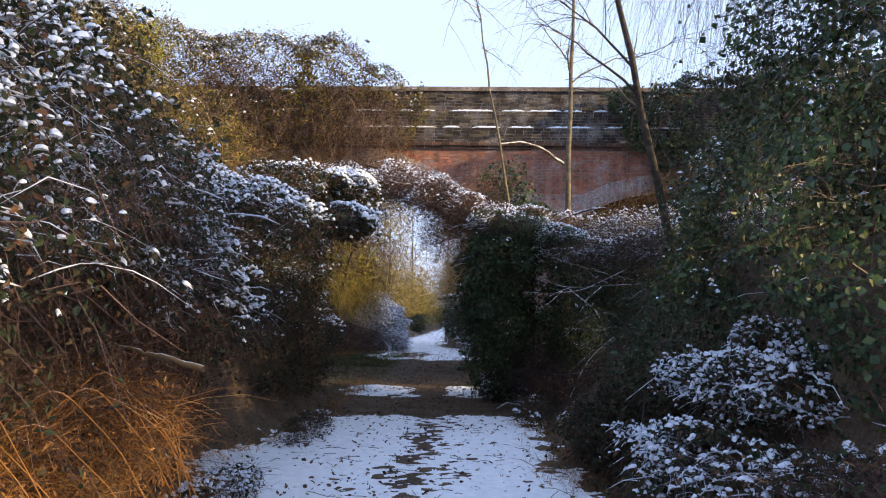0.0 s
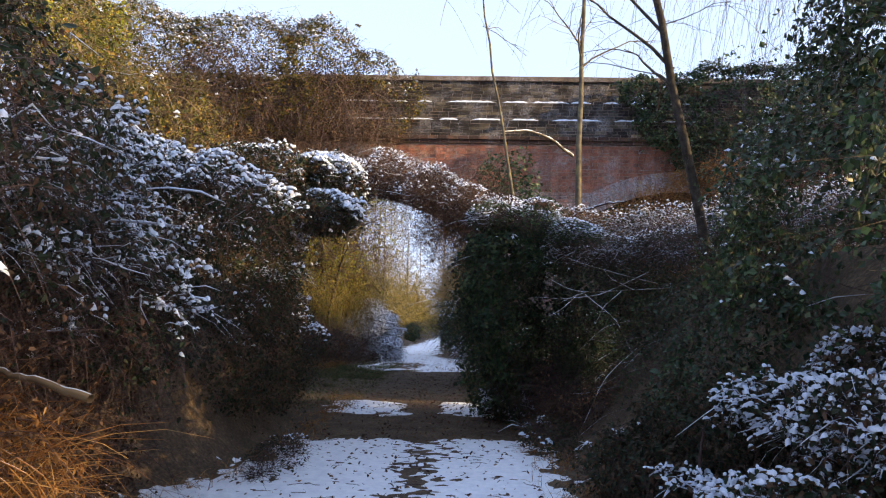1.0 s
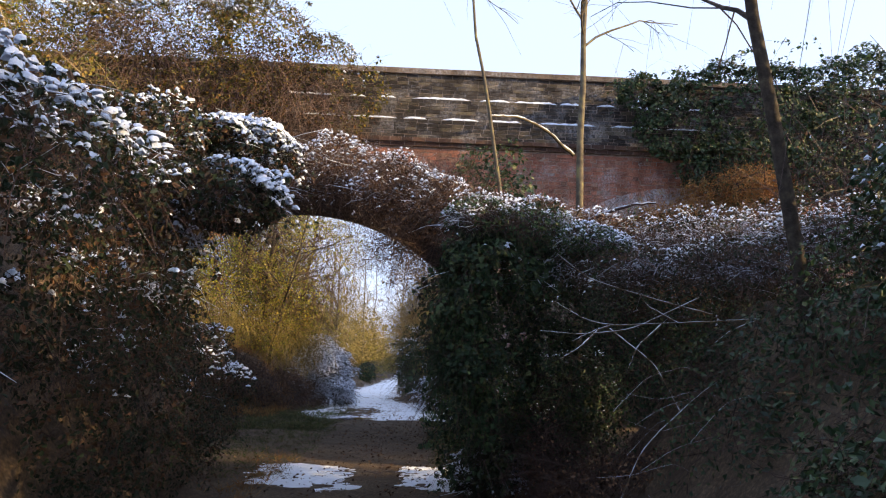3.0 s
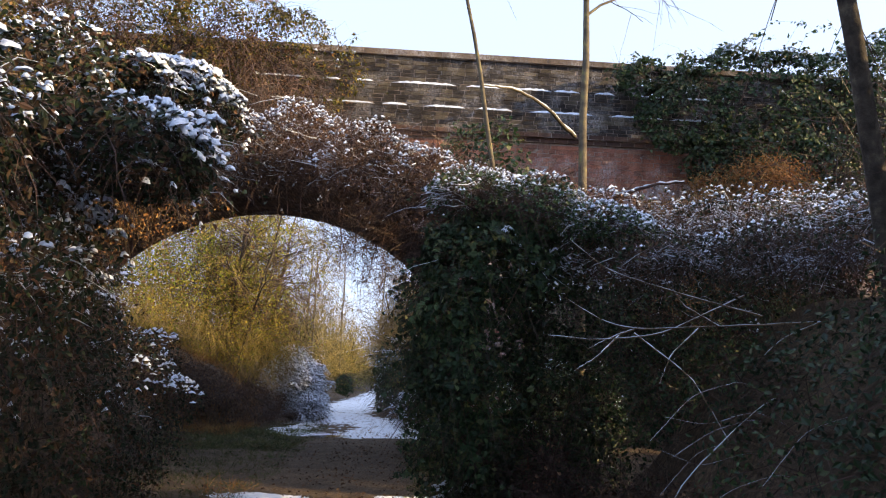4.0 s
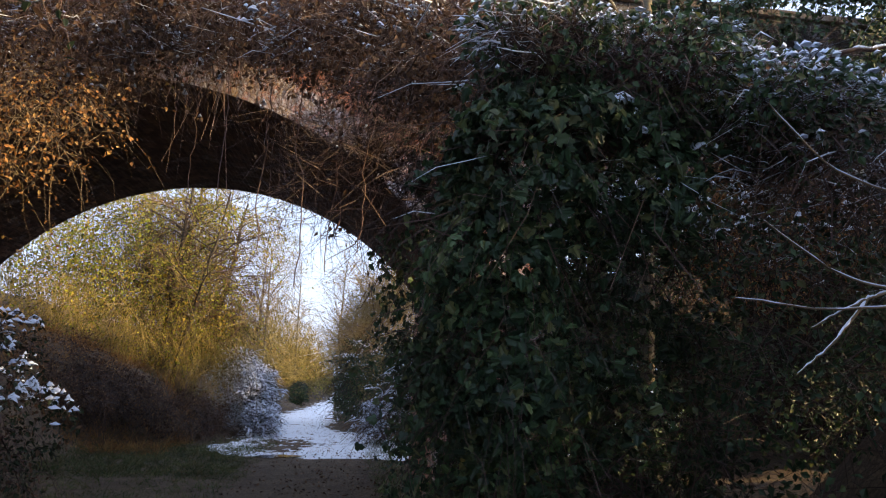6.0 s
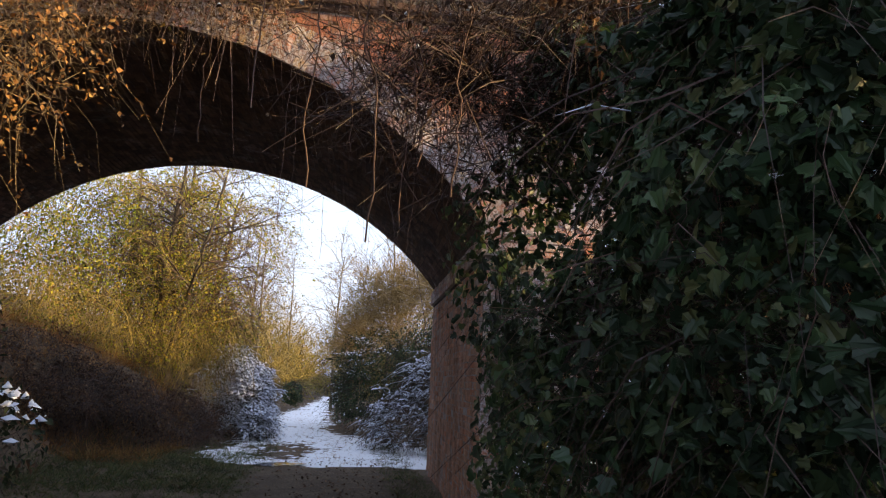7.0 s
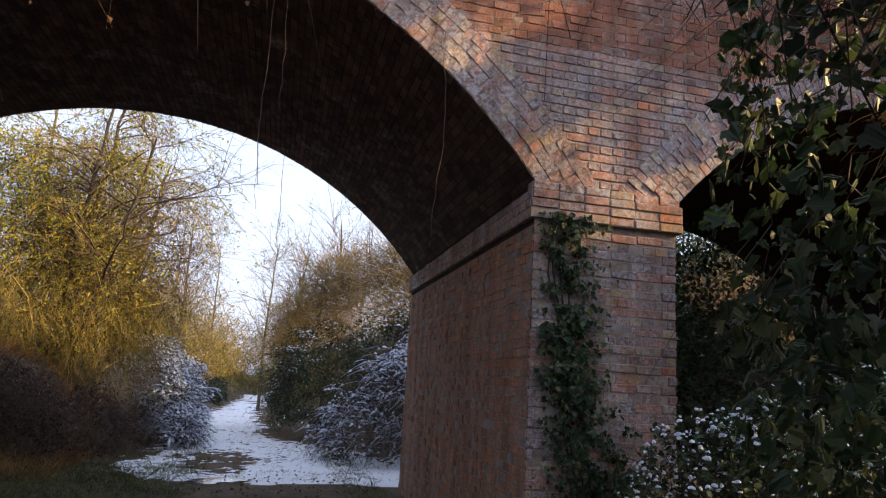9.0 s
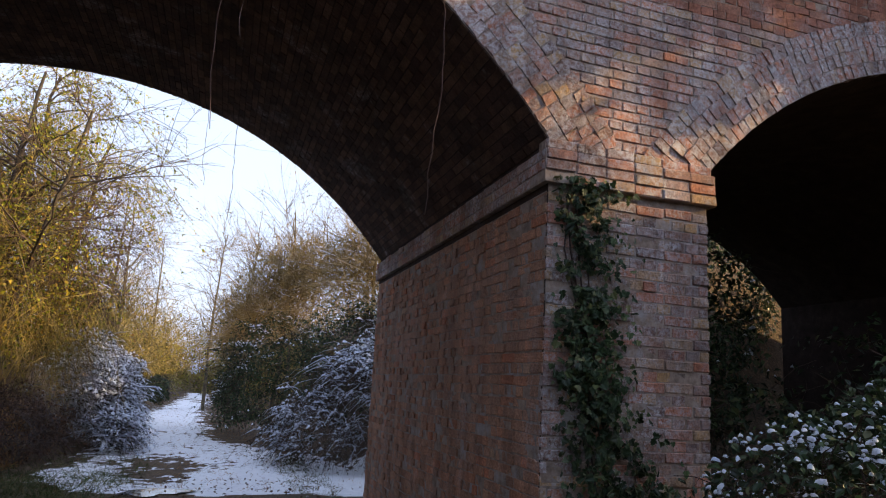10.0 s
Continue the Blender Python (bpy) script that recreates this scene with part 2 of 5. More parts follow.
def unit(A):
    return A / np.maximum(np.linalg.norm(A, axis=-1, keepdims=True), 1e-9)


def step(a, b, x):
    t = np.clip((x - a) / (b - a), 0, 1)
    return t * t * (3 - 2 * t)


def tubes(paths, radii, sides=3):
    """Tubes along many polylines at once: paths (n, k, 3), radii (n, k)."""
    paths, radii = np.asarray(paths, float), np.asarray(radii, float)
    n, k, _ = paths.shape
    tan = unit(np.gradient(paths, axis=1))
    ref = np.where(np.abs(tan[..., 2:3]) > 0.9, np.array([1.0, 0, 0]), np.array([0, 0, 1.0]))
    u = unit(np.cross(tan, ref))
    v = np.cross(tan, u)
    a = np.arange(sides) * 2 * math.pi / sides
    ring = paths[:, :, None] + radii[:, :, None, None] * (u[:, :, None] * np.cos(a)[:, None] + v[:, :, None] * np.sin(a)[:, None])
    idx = np.arange(n * k * sides).reshape(n, k, sides)
    nxt = np.roll(idx, -1, axis=2)
    F = np.stack([idx[:, :-1], nxt[:, :-1], nxt[:, 1:], idx[:, 1:]], axis=-1).reshape(-1, 4)
    return ring.reshape(-1, 3), F


def arcs(P, D, length, droop, k=6, wig=0.05):
    """Arching shoots from P along D that sag under their weight."""
    n = len(P)
    t = np.linspace(0, 1, k)[None, :, None]
    L = np.broadcast_to(np.asarray(length, float), (n,))[:, None, None]
    g = np.broadcast_to(np.asarray(droop, float), (n,))[:, None, None]
    pts = P[:, None] + unit(D)[:, None] * t * L + np.array([0, 0, -1.0]) * g * L * t ** 2
    w = np.cumsum(rng.normal(size=(n, k, 3)), axis=1) * wig * L * 0.8
    return pts + w - w[:, :1]


HALF = {"dart": [(0.42, 0.5)], "oval": [(0.28, 0.5), (0.7, 0.36)], "ivy": [(-0.08, 0.30), (0.22, 0.62), (0.36, 0.34), (0.62, 0.40), (0.78, 0.16)]}


def leaves(P, N, size, droop=0.3, wide=0.62, shape="oval"):
    """Leaves at P, folded along the midrib, that face about N."""
    n = len(P)
    size = np.broadcast_to(np.asarray(size, float), (n,)) * rng.uniform(0.6, 1.35, n)
    nor = unit(N + rng.normal(size=(n, 3)) * 0.55)
    ax = unit(np.cross(nor, rng.normal(size=(n, 3))) + np.array([0, 0, -droop]))
    side = unit(np.cross(nor, ax))
    nor = np.cross(ax, side)
    s = size[:, None]
    fold = rng.uniform(0.02, 0.2, n)[:, None] * s
    w = s * wide * rng.uniform(0.8, 1.15, n)[:, None]
    p = lambda a, b, h: P + ax * s * a + side * w * b + nor * fold * h
    H = HALF[shape]
    h = len(H)
    V = np.stack([p(0, 0, 0)] + [p(a, c, 1) for a, c in H] + [p(1.0, 0, -0.6)] + [p(a, -c, 1) for a, c in reversed(H)], axis=1)
    tot = 2 * h + 2
    b = (np.arange(n) * tot)[:, None]
    F = np.concatenate([b + np.array([0] + list(range(h + 1, 0, -1))), b + np.array([0] + list(range(tot - 1, h, -1)))])
    return V.reshape(-1, 3), F


def snow_caps(P, size, flat=0.45, along=None, fine=False):
    """Small uneven heaps of snow lying at P."""
    n = len(P)
    size = np.broadcast_to(np.asarray(size, float), (n,)) * np.clip(np.exp(rng.normal(0, 0.35, n)), 0.4, 1.6)
    a = np.arange(6) * math.pi / 3 + rng.uniform(0, 6.28, n)[:, None]
    r = size[:, None] * rng.uniform(0.7, 1.2, (n, 6)) * 0.5
    st = unit(np.concatenate([rng.normal(size=(n, 2)), np.zeros((n, 1))], axis=1)) if along is None else along
    pull = 0.5 if along is None else rng.uniform(0.2, 1.3, n)[:, None, None]
    ring = np.stack([np.cos(a) * r, np.sin(a) * r, -0.1 * size[:, None] + rng.normal(0, 0.14, (n, 6)) * size[:, None]], axis=-1)
    ring += st[:, None] * (ring @ st[:, :, None]) * pull
    top = np.zeros((n, 1, 3))
    top[:, 0, 2] = flat * size * rng.uniform(0.8, 1.5, n)
    mid = ring * 0.78 + top * 0.72
    V = (np.concatenate([ring, mid, top], axis=1) + P[:, None]).reshape(-1, 3)
    i = np.arange(6)
    j = (i + 1) % 6
    b = (np.arange(n) * 13)[:, None, None]
    if not fine:                            # the small far ones need no rounding
        keep = np.r_[0:6, 12]
        V = V.reshape(n, 13, 3)[:, keep].reshape(-1, 3)
        b = (np.arange(n) * 7)[:, None, None]
        return V, (b + np.stack([i, j, np.full(6, 6)], axis=-1)).reshape(-1, 3)
    return V, [(b + np.stack([i, j, j + 6, i + 6], axis=-1)).reshape(-1, 4), (b + np.stack([i + 6, j + 6, np.full(6, 12)], axis=-1)).reshape(-1, 3)]


def thing(name, label, category, group="", kind="", at=(0, 0, 0)):
    e = new(name)
    e.location = at
    e.empty_display_size = 0.1
    return tagged(e, label, category, group, kind)


# ---- ground ----
def bank(x, y):
    """Height of the ground: a flat path in a cutting, open under the bridge."""
    x, y = np.asarray(x, float), np.asarray(y, float)
    under = step(12.4, 15.6, y) * (1 - step(23.0, 26.0, y))
    after = step(22.5, 26.0, y)
    near = 1 - step(11.0, 14.0, y)
    el = -1.75 - 0.55 * np.exp(-((y - 7.6) / 0.9) ** 2) - 2.6 * under - 1.0 * after
    sl = np.maximum(el - x, 0)
    zl = (2.7 * near + 1.4 * (1 - near)) * step(0, 2.0, sl) + 0.33 * np.clip(sl - 1.2, 0, 9)
    er = 1.75 + 0.75 * under + 0.1 * after
    sr = np.maximum(x - er, 0)
    zr = (1.9 * near * (0.3 + 0.7 * step(0.5, 4.0, y)) + 0.9 * after + 0.25) * step(0, 2.2, sr) + (0.10 + 0.10 * after) * np.clip(sr - 1.0, 0, 9)
    zr = zr + 2.6 * step(4.0, 7.5, x) * step(21.5, 24.0, y)
    rough = 0.05 * np.sin(1.7 * x + 0.6 * y) * np.sin(0.9 * y - 1.1 * x) + 0.025 * np.sin(4.1 * x + 2.0) * np.sin(3.3 * y)
    return zl + zr + rough * step(0.0, 0.8, sl + sr) + 0.012 * np.sin(2.3 * y + x) * np.sin(3.1 * x)


def spread(a, b, fine, far):
    """Grid lines: even from a to b, then ever wider out to far."""
    core = np.arange(a, b + 1e-6, fine)
    out, d, s = [], fine, fine
    while d < far:
        out.append(d)
        s *= 1.35
        d += s
    out = np.array(out + [far])
    return np.concatenate([a - out[::-1], core, b + out])


def sheet(name, X, Y, Zf, mat):
    gx, gy = np.meshgrid(X, Y)
    V = np.stack([gx, gy, Zf(gx, gy)], axis=-1).reshape(-1, 3)
    i = np.arange(len(X) * len(Y)).reshape(len(Y), len(X))
    F = np.stack([i[:-1, :-1], i[:-1, 1:], i[1:, 1:], i[1:, :-1]], axis=-1).reshape(-1, 4)
    return bulk(name, V, F, mat, smooth=True)


ground = sheet("ground", spread(-7, 8, 0.16, 700), spread(-3, 46, 0.2, 900), bank, "soil")
tagged(ground, "dark damp earth and leaf litter of a railway cutting", "ground", kind="structure")


FOOTMARKS = [(rng.normal(0.05, 0.17), rng.uniform(1.0, 10.6), rng.normal(0, 0.25), rng.uniform(0.03, 0.05)) for _ in range(430)]
FOOTMARKS += [(rng.normal(0.1, 0.6), rng.uniform(1.0, 10.6), rng.normal(0, 0.5), rng.uniform(0.02, 0.05)) for _ in range(150)]


def snow_cover(x, y):
    """How deep snow lies (metres above the ground; below zero: none). Bare under the tangle and under the bridge."""
    n1, n2, n3 = (1.2 * grain(x, y, s) for s in (1.0, 3.3, 8.0))
    mid = -0.05 + 0.12 * np.sin(0.7 * y)
    n4 = grain(x, y, 21.0)
    d = 0.62 + 0.15 * n1 + 0.22 * n2 + 0.30 * n3 + 0.5 * n4
    d -= np.exp(-((x - mid) / 0.25) ** 2) * (0.22 + 0.3 * n3 + 0.5 * n4) * (1 - 0.8 * step(24, 27, y))
    bare = step(10.3, 11.1, y + 0.25 * n1) * (1 - step(12.6, 13.2, y + 0.35 * n2))
    bare = np.maximum(bare, step(14.6, 15.2, y + 0.3 * n1) * (1 - step(22.5, 22.75, y + 0.12 * n2)))
    d -= 2.2 * bare
    for fx, fy, fa, fl in FOOTMARKS:
        u, v = (x - fx) * math.cos(fa) + (y - fy) * math.sin(fa), (y - fy) * math.cos(fa) - (x - fx) * math.sin(fa)
        d -= 1.5 * np.exp(-((u / 0.055) ** 2 + (v / fl) ** 2)) * (0.7 + 0.6 * n4)
    d -= 1.6 * step(13.0, 13.4, y) * (1 - step(14.7, 15.0, y)) * np.exp(-((x + 0.12) / 0.36) ** 2) * (0.9 + 0.5 * n2)
    d -= 1.5 * np.exp(-(((x + 1.15) / 0.55) ** 2 + ((y - 25.2) / 1.7) ** 2)) * (0.8 + 0.5 * n2)
    d -= step(24, 26, y) * (0.34 + 0.3 * n1 + 0.3 * n2 + 0.25 * n3 - 0.3 * n4)
    left = -1.55 - 0.75 * np.exp(-((y - 7.4) / 1.0) ** 2) - 0.9 * step(21, 24, y) + 1.5 * step(34, 62, y)
    right = 1.4 + 1.1 * step(21, 24, y) - 2.9 * step(25, 32, y) + 0.6 * step(40, 62, y)
    d -= 2.0 * step(-0.3, 0.7, left - x + 0.3 * n2 + 0.2 * n3) + 2.0 * step(-0.3, 0.7, x - right + 0.3 * n2 + 0.2 * n3)
    return 0.024 * np.clip(d, -0.8, 0.85)


for y0, y1, fine in ((-2.5, 15.4, 0.032), (22.3, 70.0, 0.07)):
    gx, gy = np.meshgrid(np.arange(-3.6, 3.4, fine), np.arange(y0, y1, fine))
    hs = snow_cover(gx, gy)
    V = np.stack([gx, gy, bank(gx, gy) + hs], axis=-1).reshape(-1, 3)
    i = np.arange(gx.size).reshape(gx.shape)
    F = np.stack([i[:-1, :-1], i[:-1, 1:], i[1:, 1:], i[1:, :-1]], axis=-1).reshape(-1, 4)
    F = F[(hs.ravel()[F] > -0.004).any(axis=1)]
    used, inv = np.unique(F, return_inverse=True)
    tagged(bulk("path_snow", V[used], inv.reshape(-1, 4), "deep_snow", smooth=True), "thin trodden snow lying on the footpath", "snow", kind="stuff")

a = np.linspace(0, 2 * math.pi, 40, endpoint=False)
rr = 1 + 0.25 * np.sin(3 * a + 1) + 0.15 * np.sin(7 * a)
V = np.concatenate([[[-1.15, 22.85, 0.016]], np.stack([-1.15 + 0.42 * rr * np.cos(a), 22.85 + 0.34 * rr * np.sin(a), np.full(40, 0.014)], axis=-1)])
k = np.arange(40)
tagged(bulk("puddle", V, np.stack([np.zeros(40, int), k + 1, (k + 1) % 40 + 1], axis=-1), "water"), "small puddle of meltwater on the muddy path", "puddle", kind="structure")


# ---- bridge ----
FRONT, BACK = 16.84, 22.17           # the two faces
ARCH = {"main": (-2.70, 0.14, 5.03, -6.70, 1.30), "side": (5.41, 0.72, 3.73, 2.57, 8.25), "west": (-10.9, 0.72, 3.73, -13.74, -8.06)}
SPRING, CORNICE = 3.13, 5.50


def soffit(x):
    for cx, cz, r, x0, x1 in ARCH.values():
        if x0 <= x <= x1:
            return cz + math.sqrt(r * r - (x - cx) ** 2)
    return None


bridge = thing("brick_bridge", "old red brick road bridge of three arches, overgrown, under snow", "bridge", at=(0, 0.5 * (FRONT + BACK), 0))
bridge.location = (0, 0, 0)
xs = sorted(set(list(np.linspace(-16, 12, 113)) + [v for a_ in ARCH.values() for v in (a_[3], a_[4])] + [v for a_ in ARCH.values() for v in np.linspace(a_[3], a_[4], 70)]))
V, F = [], []
for x0, x1 in zip(xs[:-1], xs[1:]):
    if x1 - x0 < 1e-6:
        continue
    lo = soffit(0.5 * (x0 + x1))
    z0, z1 = (-0.6, -0.6) if lo is None else (soffit(x0) or lo, soffit(x1) or lo)
    b = len(V)
    V += [(x0, FRONT, z0), (x1, FRONT, z1), (x1, FRONT, CORNICE), (x0, FRONT, CORNICE), (x0, BACK, z0), (x1, BACK, z1), (x1, BACK, CORNICE), (x0, BACK, CORNICE)]
    F += [(b, b + 1, b + 2, b + 3), (b + 5, b + 4, b + 7, b + 6), (b + 4, b + 5, b + 1, b), (b + 3, b + 2, b + 6, b + 7)]
for a_ in ARCH.values():
    for x, s in ((a_[3], 1), (a_[4], -1)):
        b = len(V)
        V += [(x, FRONT, -0.6), (x, BACK, -0.6), (x, BACK, soffit(x)), (x, FRONT, soffit(x))]
        F += [(b, b + 1, b + 2, b + 3)]
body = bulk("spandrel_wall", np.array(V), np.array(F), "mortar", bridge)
body.data.materials.append(M["shaded_mortar"])
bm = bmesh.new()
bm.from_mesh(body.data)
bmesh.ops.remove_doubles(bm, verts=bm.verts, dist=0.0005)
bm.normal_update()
# soffits and inner arch walls take the mortar painted dark for shade
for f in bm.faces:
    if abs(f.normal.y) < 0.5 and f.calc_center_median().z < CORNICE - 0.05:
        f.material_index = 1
bm.to_mesh(body.data)
bm.free()

BOX = np.array([(x, y, z) for x in (-0.5, 0.5) for y in (-0.5, 0.5) for z in (-0.5, 0.5)], float)
BOXF = np.array([(0, 1, 3, 2), (4, 6, 7, 5), (0, 4, 5, 1), (2, 3, 7, 6), (0, 2, 6, 4), (1, 5, 7, 3)])


def boxes(C, S, U=None, W=None):
    """Boxes at C of sizes S; U and W: their own x and z ways, where they are turned."""
    C, S = np.asarray(C, float), np.asarray(S, float)
    n = len(C)
    L = BOX[None] * S[:, None]
    if U is not None:
        Y = np.cross(W, U)
        L = L[..., 0:1] * U[:, None] + L[..., 1:2] * Y[:, None] + L[..., 2:3] * W[:, None]
    V = (L + C[:, None]).reshape(-1, 3)
    return V, ((np.arange(n) * 8)[:, None, None] + BOXF).reshape(-1, 4)


COURSE, JOINT = 0.0755, 0.008


def bond(u0, u1, z0, z1):
    """English bond on a face: centres (u, z) and widths of the bricks."""
    rows = int(round((z1 - z0) / COURSE))
    for r in range(rows):
        z = z0 + (r + 0.5) * COURSE
        w = 0.2275 if r % 2 == 0 else 0.114
        u = u0 - (0.0 if r % 2 == 0 else 0.057)
        while u < u1 - 0.02:
            a0, a1 = max(u, u0), min(u + w, u1)
            if a1 - a0 > 0.03:
                yield 0.5 * (a0 + a1), z, a1 - a0
            u += w


def lay_bricks(C, S, parent, mat, singles=0, U=None, W=None, jitter=0.004):
    """Bricks as parts of their own for the first few, the rest as one mesh."""
    C, S = np.array(C, float), np.array(S, float)
    C = C + rng.normal(0, jitter, C.shape) * np.array([0.5, 0.5, 0.3])
    n = min(singles, len(C))
    made = {}
    for i in range(n):
        key = tuple(np.round(S[i], 2))
        if key not in made:
            bm = bmesh.new()
            bmesh.ops.create_cube(bm, size=1)
            bmesh.ops.scale(bm, vec=S[i], verts=bm.verts)
            bmesh.ops.bevel(bm, geom=bm.edges[:], offset=0.006, segments=1, affect="EDGES")
            for v in bm.verts:
                v.co += Vector(rng.normal(0, 0.0022, 3))
            me = bpy.data.meshes.new("brick")
            bm.to_mesh(me)
            bm.free()
            me.materials.append(M[mat])
            made[key] = me
        ob = new("brick", made[key])
        ob.location = C[i]
        ob.parent = parent
    if len(C) > n:
        V, F = boxes(C[n:], S[n:], None if U is None else U[n:], None if W is None else W[n:])
        V = V + rng.normal(0, 0.0038, V.shape)
        tagged(bulk("brickwork", V, F, mat, parent), kind="stuff")


# the pier between the arches
PX0, PX1 = 1.30, 2.57
pier = bulk("pier", *boxes([(0.5 * (PX0 + PX1), 0.5 * (FRONT + BACK), 1.1)], [(PX1 - PX0 - 0.02, BACK - FRONT + 0.004, 3.6)]), "mortar", bridge, "red brick pier, damp and crumbling, ivy on its front")
C = [(u, FRONT + 0.017, z) for u, z, w in bond(PX0 - 0.006, PX1 + 0.006, -0.1, 2.88)]
S = [(w - JOINT, 0.05, COURSE - JOINT) for u, z, w in bond(PX0 - 0.006, PX1 + 0.006, -0.1, 2.88)]
lay_bricks(C, S, pier, "brick_pier", singles=400, jitter=0.007)
C = [(PX0 + 0.018, u, z) for u, z, w in bond(FRONT + 0.002, BACK - 0.002, -0.1, 2.88)]
S = [(0.05, w - JOINT, COURSE - JOINT) for u, z, w in bond(FRONT + 0.002, BACK - 0.002, -0.1, 2.88)]
gone = rng.random(len(C)) < 0.025            # bricks that frost has thrown out, and others standing back
C = [(x + (0.006 if k else 0) * v, y, z) for (x, y, z), k, v in zip(C, rng.random(len(C)) < 0.2, rng.random(len(C)))]
C, S = [c for c, g in zip(C, gone) if not g], [c for c, g in zip(S, gone) if not g]
order = np.argsort([c[1] for c in C])
reveal = bulk("pier_side", *boxes([(PX0 + 0.014, 0.5 * (FRONT + BACK), 1.1)], [(0.03, BACK - FRONT - 0.04, 3.5)]), "mortar", bridge)
lay_bricks(np.array(C)[order], np.array(S)[order], reveal, "brick", singles=290, jitter=0.009)

# imposts: three oversailing courses round each pier head
for px0, px1 in ((PX0, PX1), (-8.06, -6.70)):
    impost = bulk("impost", *boxes([(0.5 * (px0 + px1), 0.5 * (FRONT + BACK), 3.01)], [(px1 - px0 + 0.09, BACK - FRONT + 0.09, 0.225)]), "mortar", bridge, "weathered stone and brick impost course")
    C, S = [], []
    for r in range(3):
        z = 2.935 + r * 0.077
        for u, _, w in bond(px0 - 0.045, px1 + 0.045, 0, COURSE):
            if not (r == 0 and u < px0 + 0.1):
                C.append((u, FRONT - 0.033, z))
                S.append((w - 0.007, 0.05, 0.07))
        for u, _, w in bond(FRONT - 0.03, BACK, 0, COURSE):
            if not (r == 0 and u < FRONT + 0.12):
                C.append((px0 - 0.03, u, z))
                S.append((0.04, w - 0.007, 0.07))
    lay_bricks(C, S, impost, "brick_grey", singles=80, jitter=0.006)


def arch_ring(key, rings, a0, a1, mat, singles=0):
    """Rings of bricks on edge round an arch's face."""
    cx, cz, r0, _, _ = ARCH[key]
    ring = new("arch_ring")
    ring.parent = bridge
    C, U, W, S = [], [], [], []
    for k in range(rings):
        r = r0 + 0.057 + 0.116 * k
        foot = math.asin((SPRING + 0.02 - cz) / r)
        m_ = int((math.pi - 2 * foot) * r / 0.078)
        for i in range(m_):
            a_ = foot + (i + 0.5) * (math.pi - 2 * foot) / m_
            if (cx + r * math.cos(a_) - 1.935) * (cx - 1.935) < 0 or cz + r * math.sin(a_) < SPRING + 0.05:      # the two rings meet over the pier
                continue
            C.append((cx + r * math.cos(a_), FRONT + 0.019 + rng.normal(0, 0.003), cz + r * math.sin(a_)))
            U.append((math.cos(a_), 0, math.sin(a_)))
            W.append((-math.sin(a_), 0, math.cos(a_)))
            S.append((0.109, 0.066, 0.071))
    V, F = boxes(C, S, np.array(U), np.array(W))
    V = V + rng.normal(0, 0.004, V.shape)
    tagged(bulk("ring_bricks", V, F, mat, ring), kind="stuff")
    V, F = [], []
    n_ = 120
    for i in range(n_ + 1):
        a_ = a0 + i * (a1 - a0) / n_
        for r in (r0 + 0.003, r0 + 0.116 * rings - 0.01):
            V.append((cx + r * math.cos(a_), FRONT - 0.005, cz + r * math.sin(a_)))
    F = [(2 * i, 2 * i + 1, 2 * i + 3, 2 * i + 2) for i in range(n_)]
    bulk("ring_mortar", np.array(V), np.array(F), "mortar", ring)


half = math.acos(4.0 / 5.03)
arch_ring("main", 4, half, math.pi - half, "ring")
half = math.acos(2.84 / 3.73)
arch_ring("side", 4, half, math.pi - half, "ring")

# spandrel bricks
C, S = [], []
for u, z, w in bond(-8.0, 9.0, SPRING, CORNICE):
    ok = True
    for cx, cz, r, _, _ in ARCH.values():
        if math.hypot(u - cx, z - cz) < r + 0.42 and z > cz:
            ok = False
    if ok:
        C.append((u, FRONT + 0.017, z))
        S.append((w - JOINT, 0.05, COURSE - JOINT))
C, S = np.array(C), np.array(S)
order = np.argsort(np.hypot(C[:, 0] - 2.0, C[:, 2] - 3.6))
C, S = C[order], S[order]
lay_bricks(C[C[:, 2] < 4.4], S[C[:, 2] < 4.4], body, "brick_grey", singles=300)
lay_bricks(C[C[:, 2] >= 4.4], S[C[:, 2] >= 4.4], body, "brick_high")

# the level courses from which the two arch rings spring
springer = bulk("springer", *boxes([(0.5 * (PX0 + PX1), FRONT + 0.05, SPRING + 0.034)], [(PX1 - PX0 + 0.06, 0.1, 0.068)]), "mortar", bridge)
C = [(u, FRONT + 0.004, SPRING + 0.036) for u, _, w in bond(PX0 - 0.03, PX1 + 0.03, 0, COURSE)]
S = [(w - 0.007, 0.06, 0.07) for u, _, w in bond(PX0 - 0.03, PX1 + 0.03, 0, COURSE)]
lay_bricks(C, S, springer, "ring", singles=12, jitter=0.006)

# soffit bricks of the main arch
cx, cz, r, x0, x1 = ARCH["main"]
half = math.acos(4.0 / 5.03)
C, U, W, S = [], [], [], []
rows = int((math.pi - 2 * half) * r / COURSE)
for i in range(rows):
    a_ = half + (i + 0.5) * (math.pi - 2 * half) / rows
    y = FRONT + (0.0 if i % 2 else -0.11)
    while y < BACK - 0.02:
        y0, y1 = max(y, FRONT), min(y + 0.2275, BACK)
        if y1 - y0 > 0.03:
            C.append((cx + (r + 0.006) * math.cos(a_), 0.5 * (y0 + y1), cz + (r + 0.006) * math.sin(a_)))
            U.append((math.cos(a_), 0, math.sin(a_)))
            W.append((-math.sin(a_), 0, math.cos(a_)))
            S.append((0.03, y1 - y0 - 0.009, 0.066))
        y += 0.2275
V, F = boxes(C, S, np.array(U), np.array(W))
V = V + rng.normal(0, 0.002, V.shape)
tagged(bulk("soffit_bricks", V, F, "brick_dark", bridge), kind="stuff")

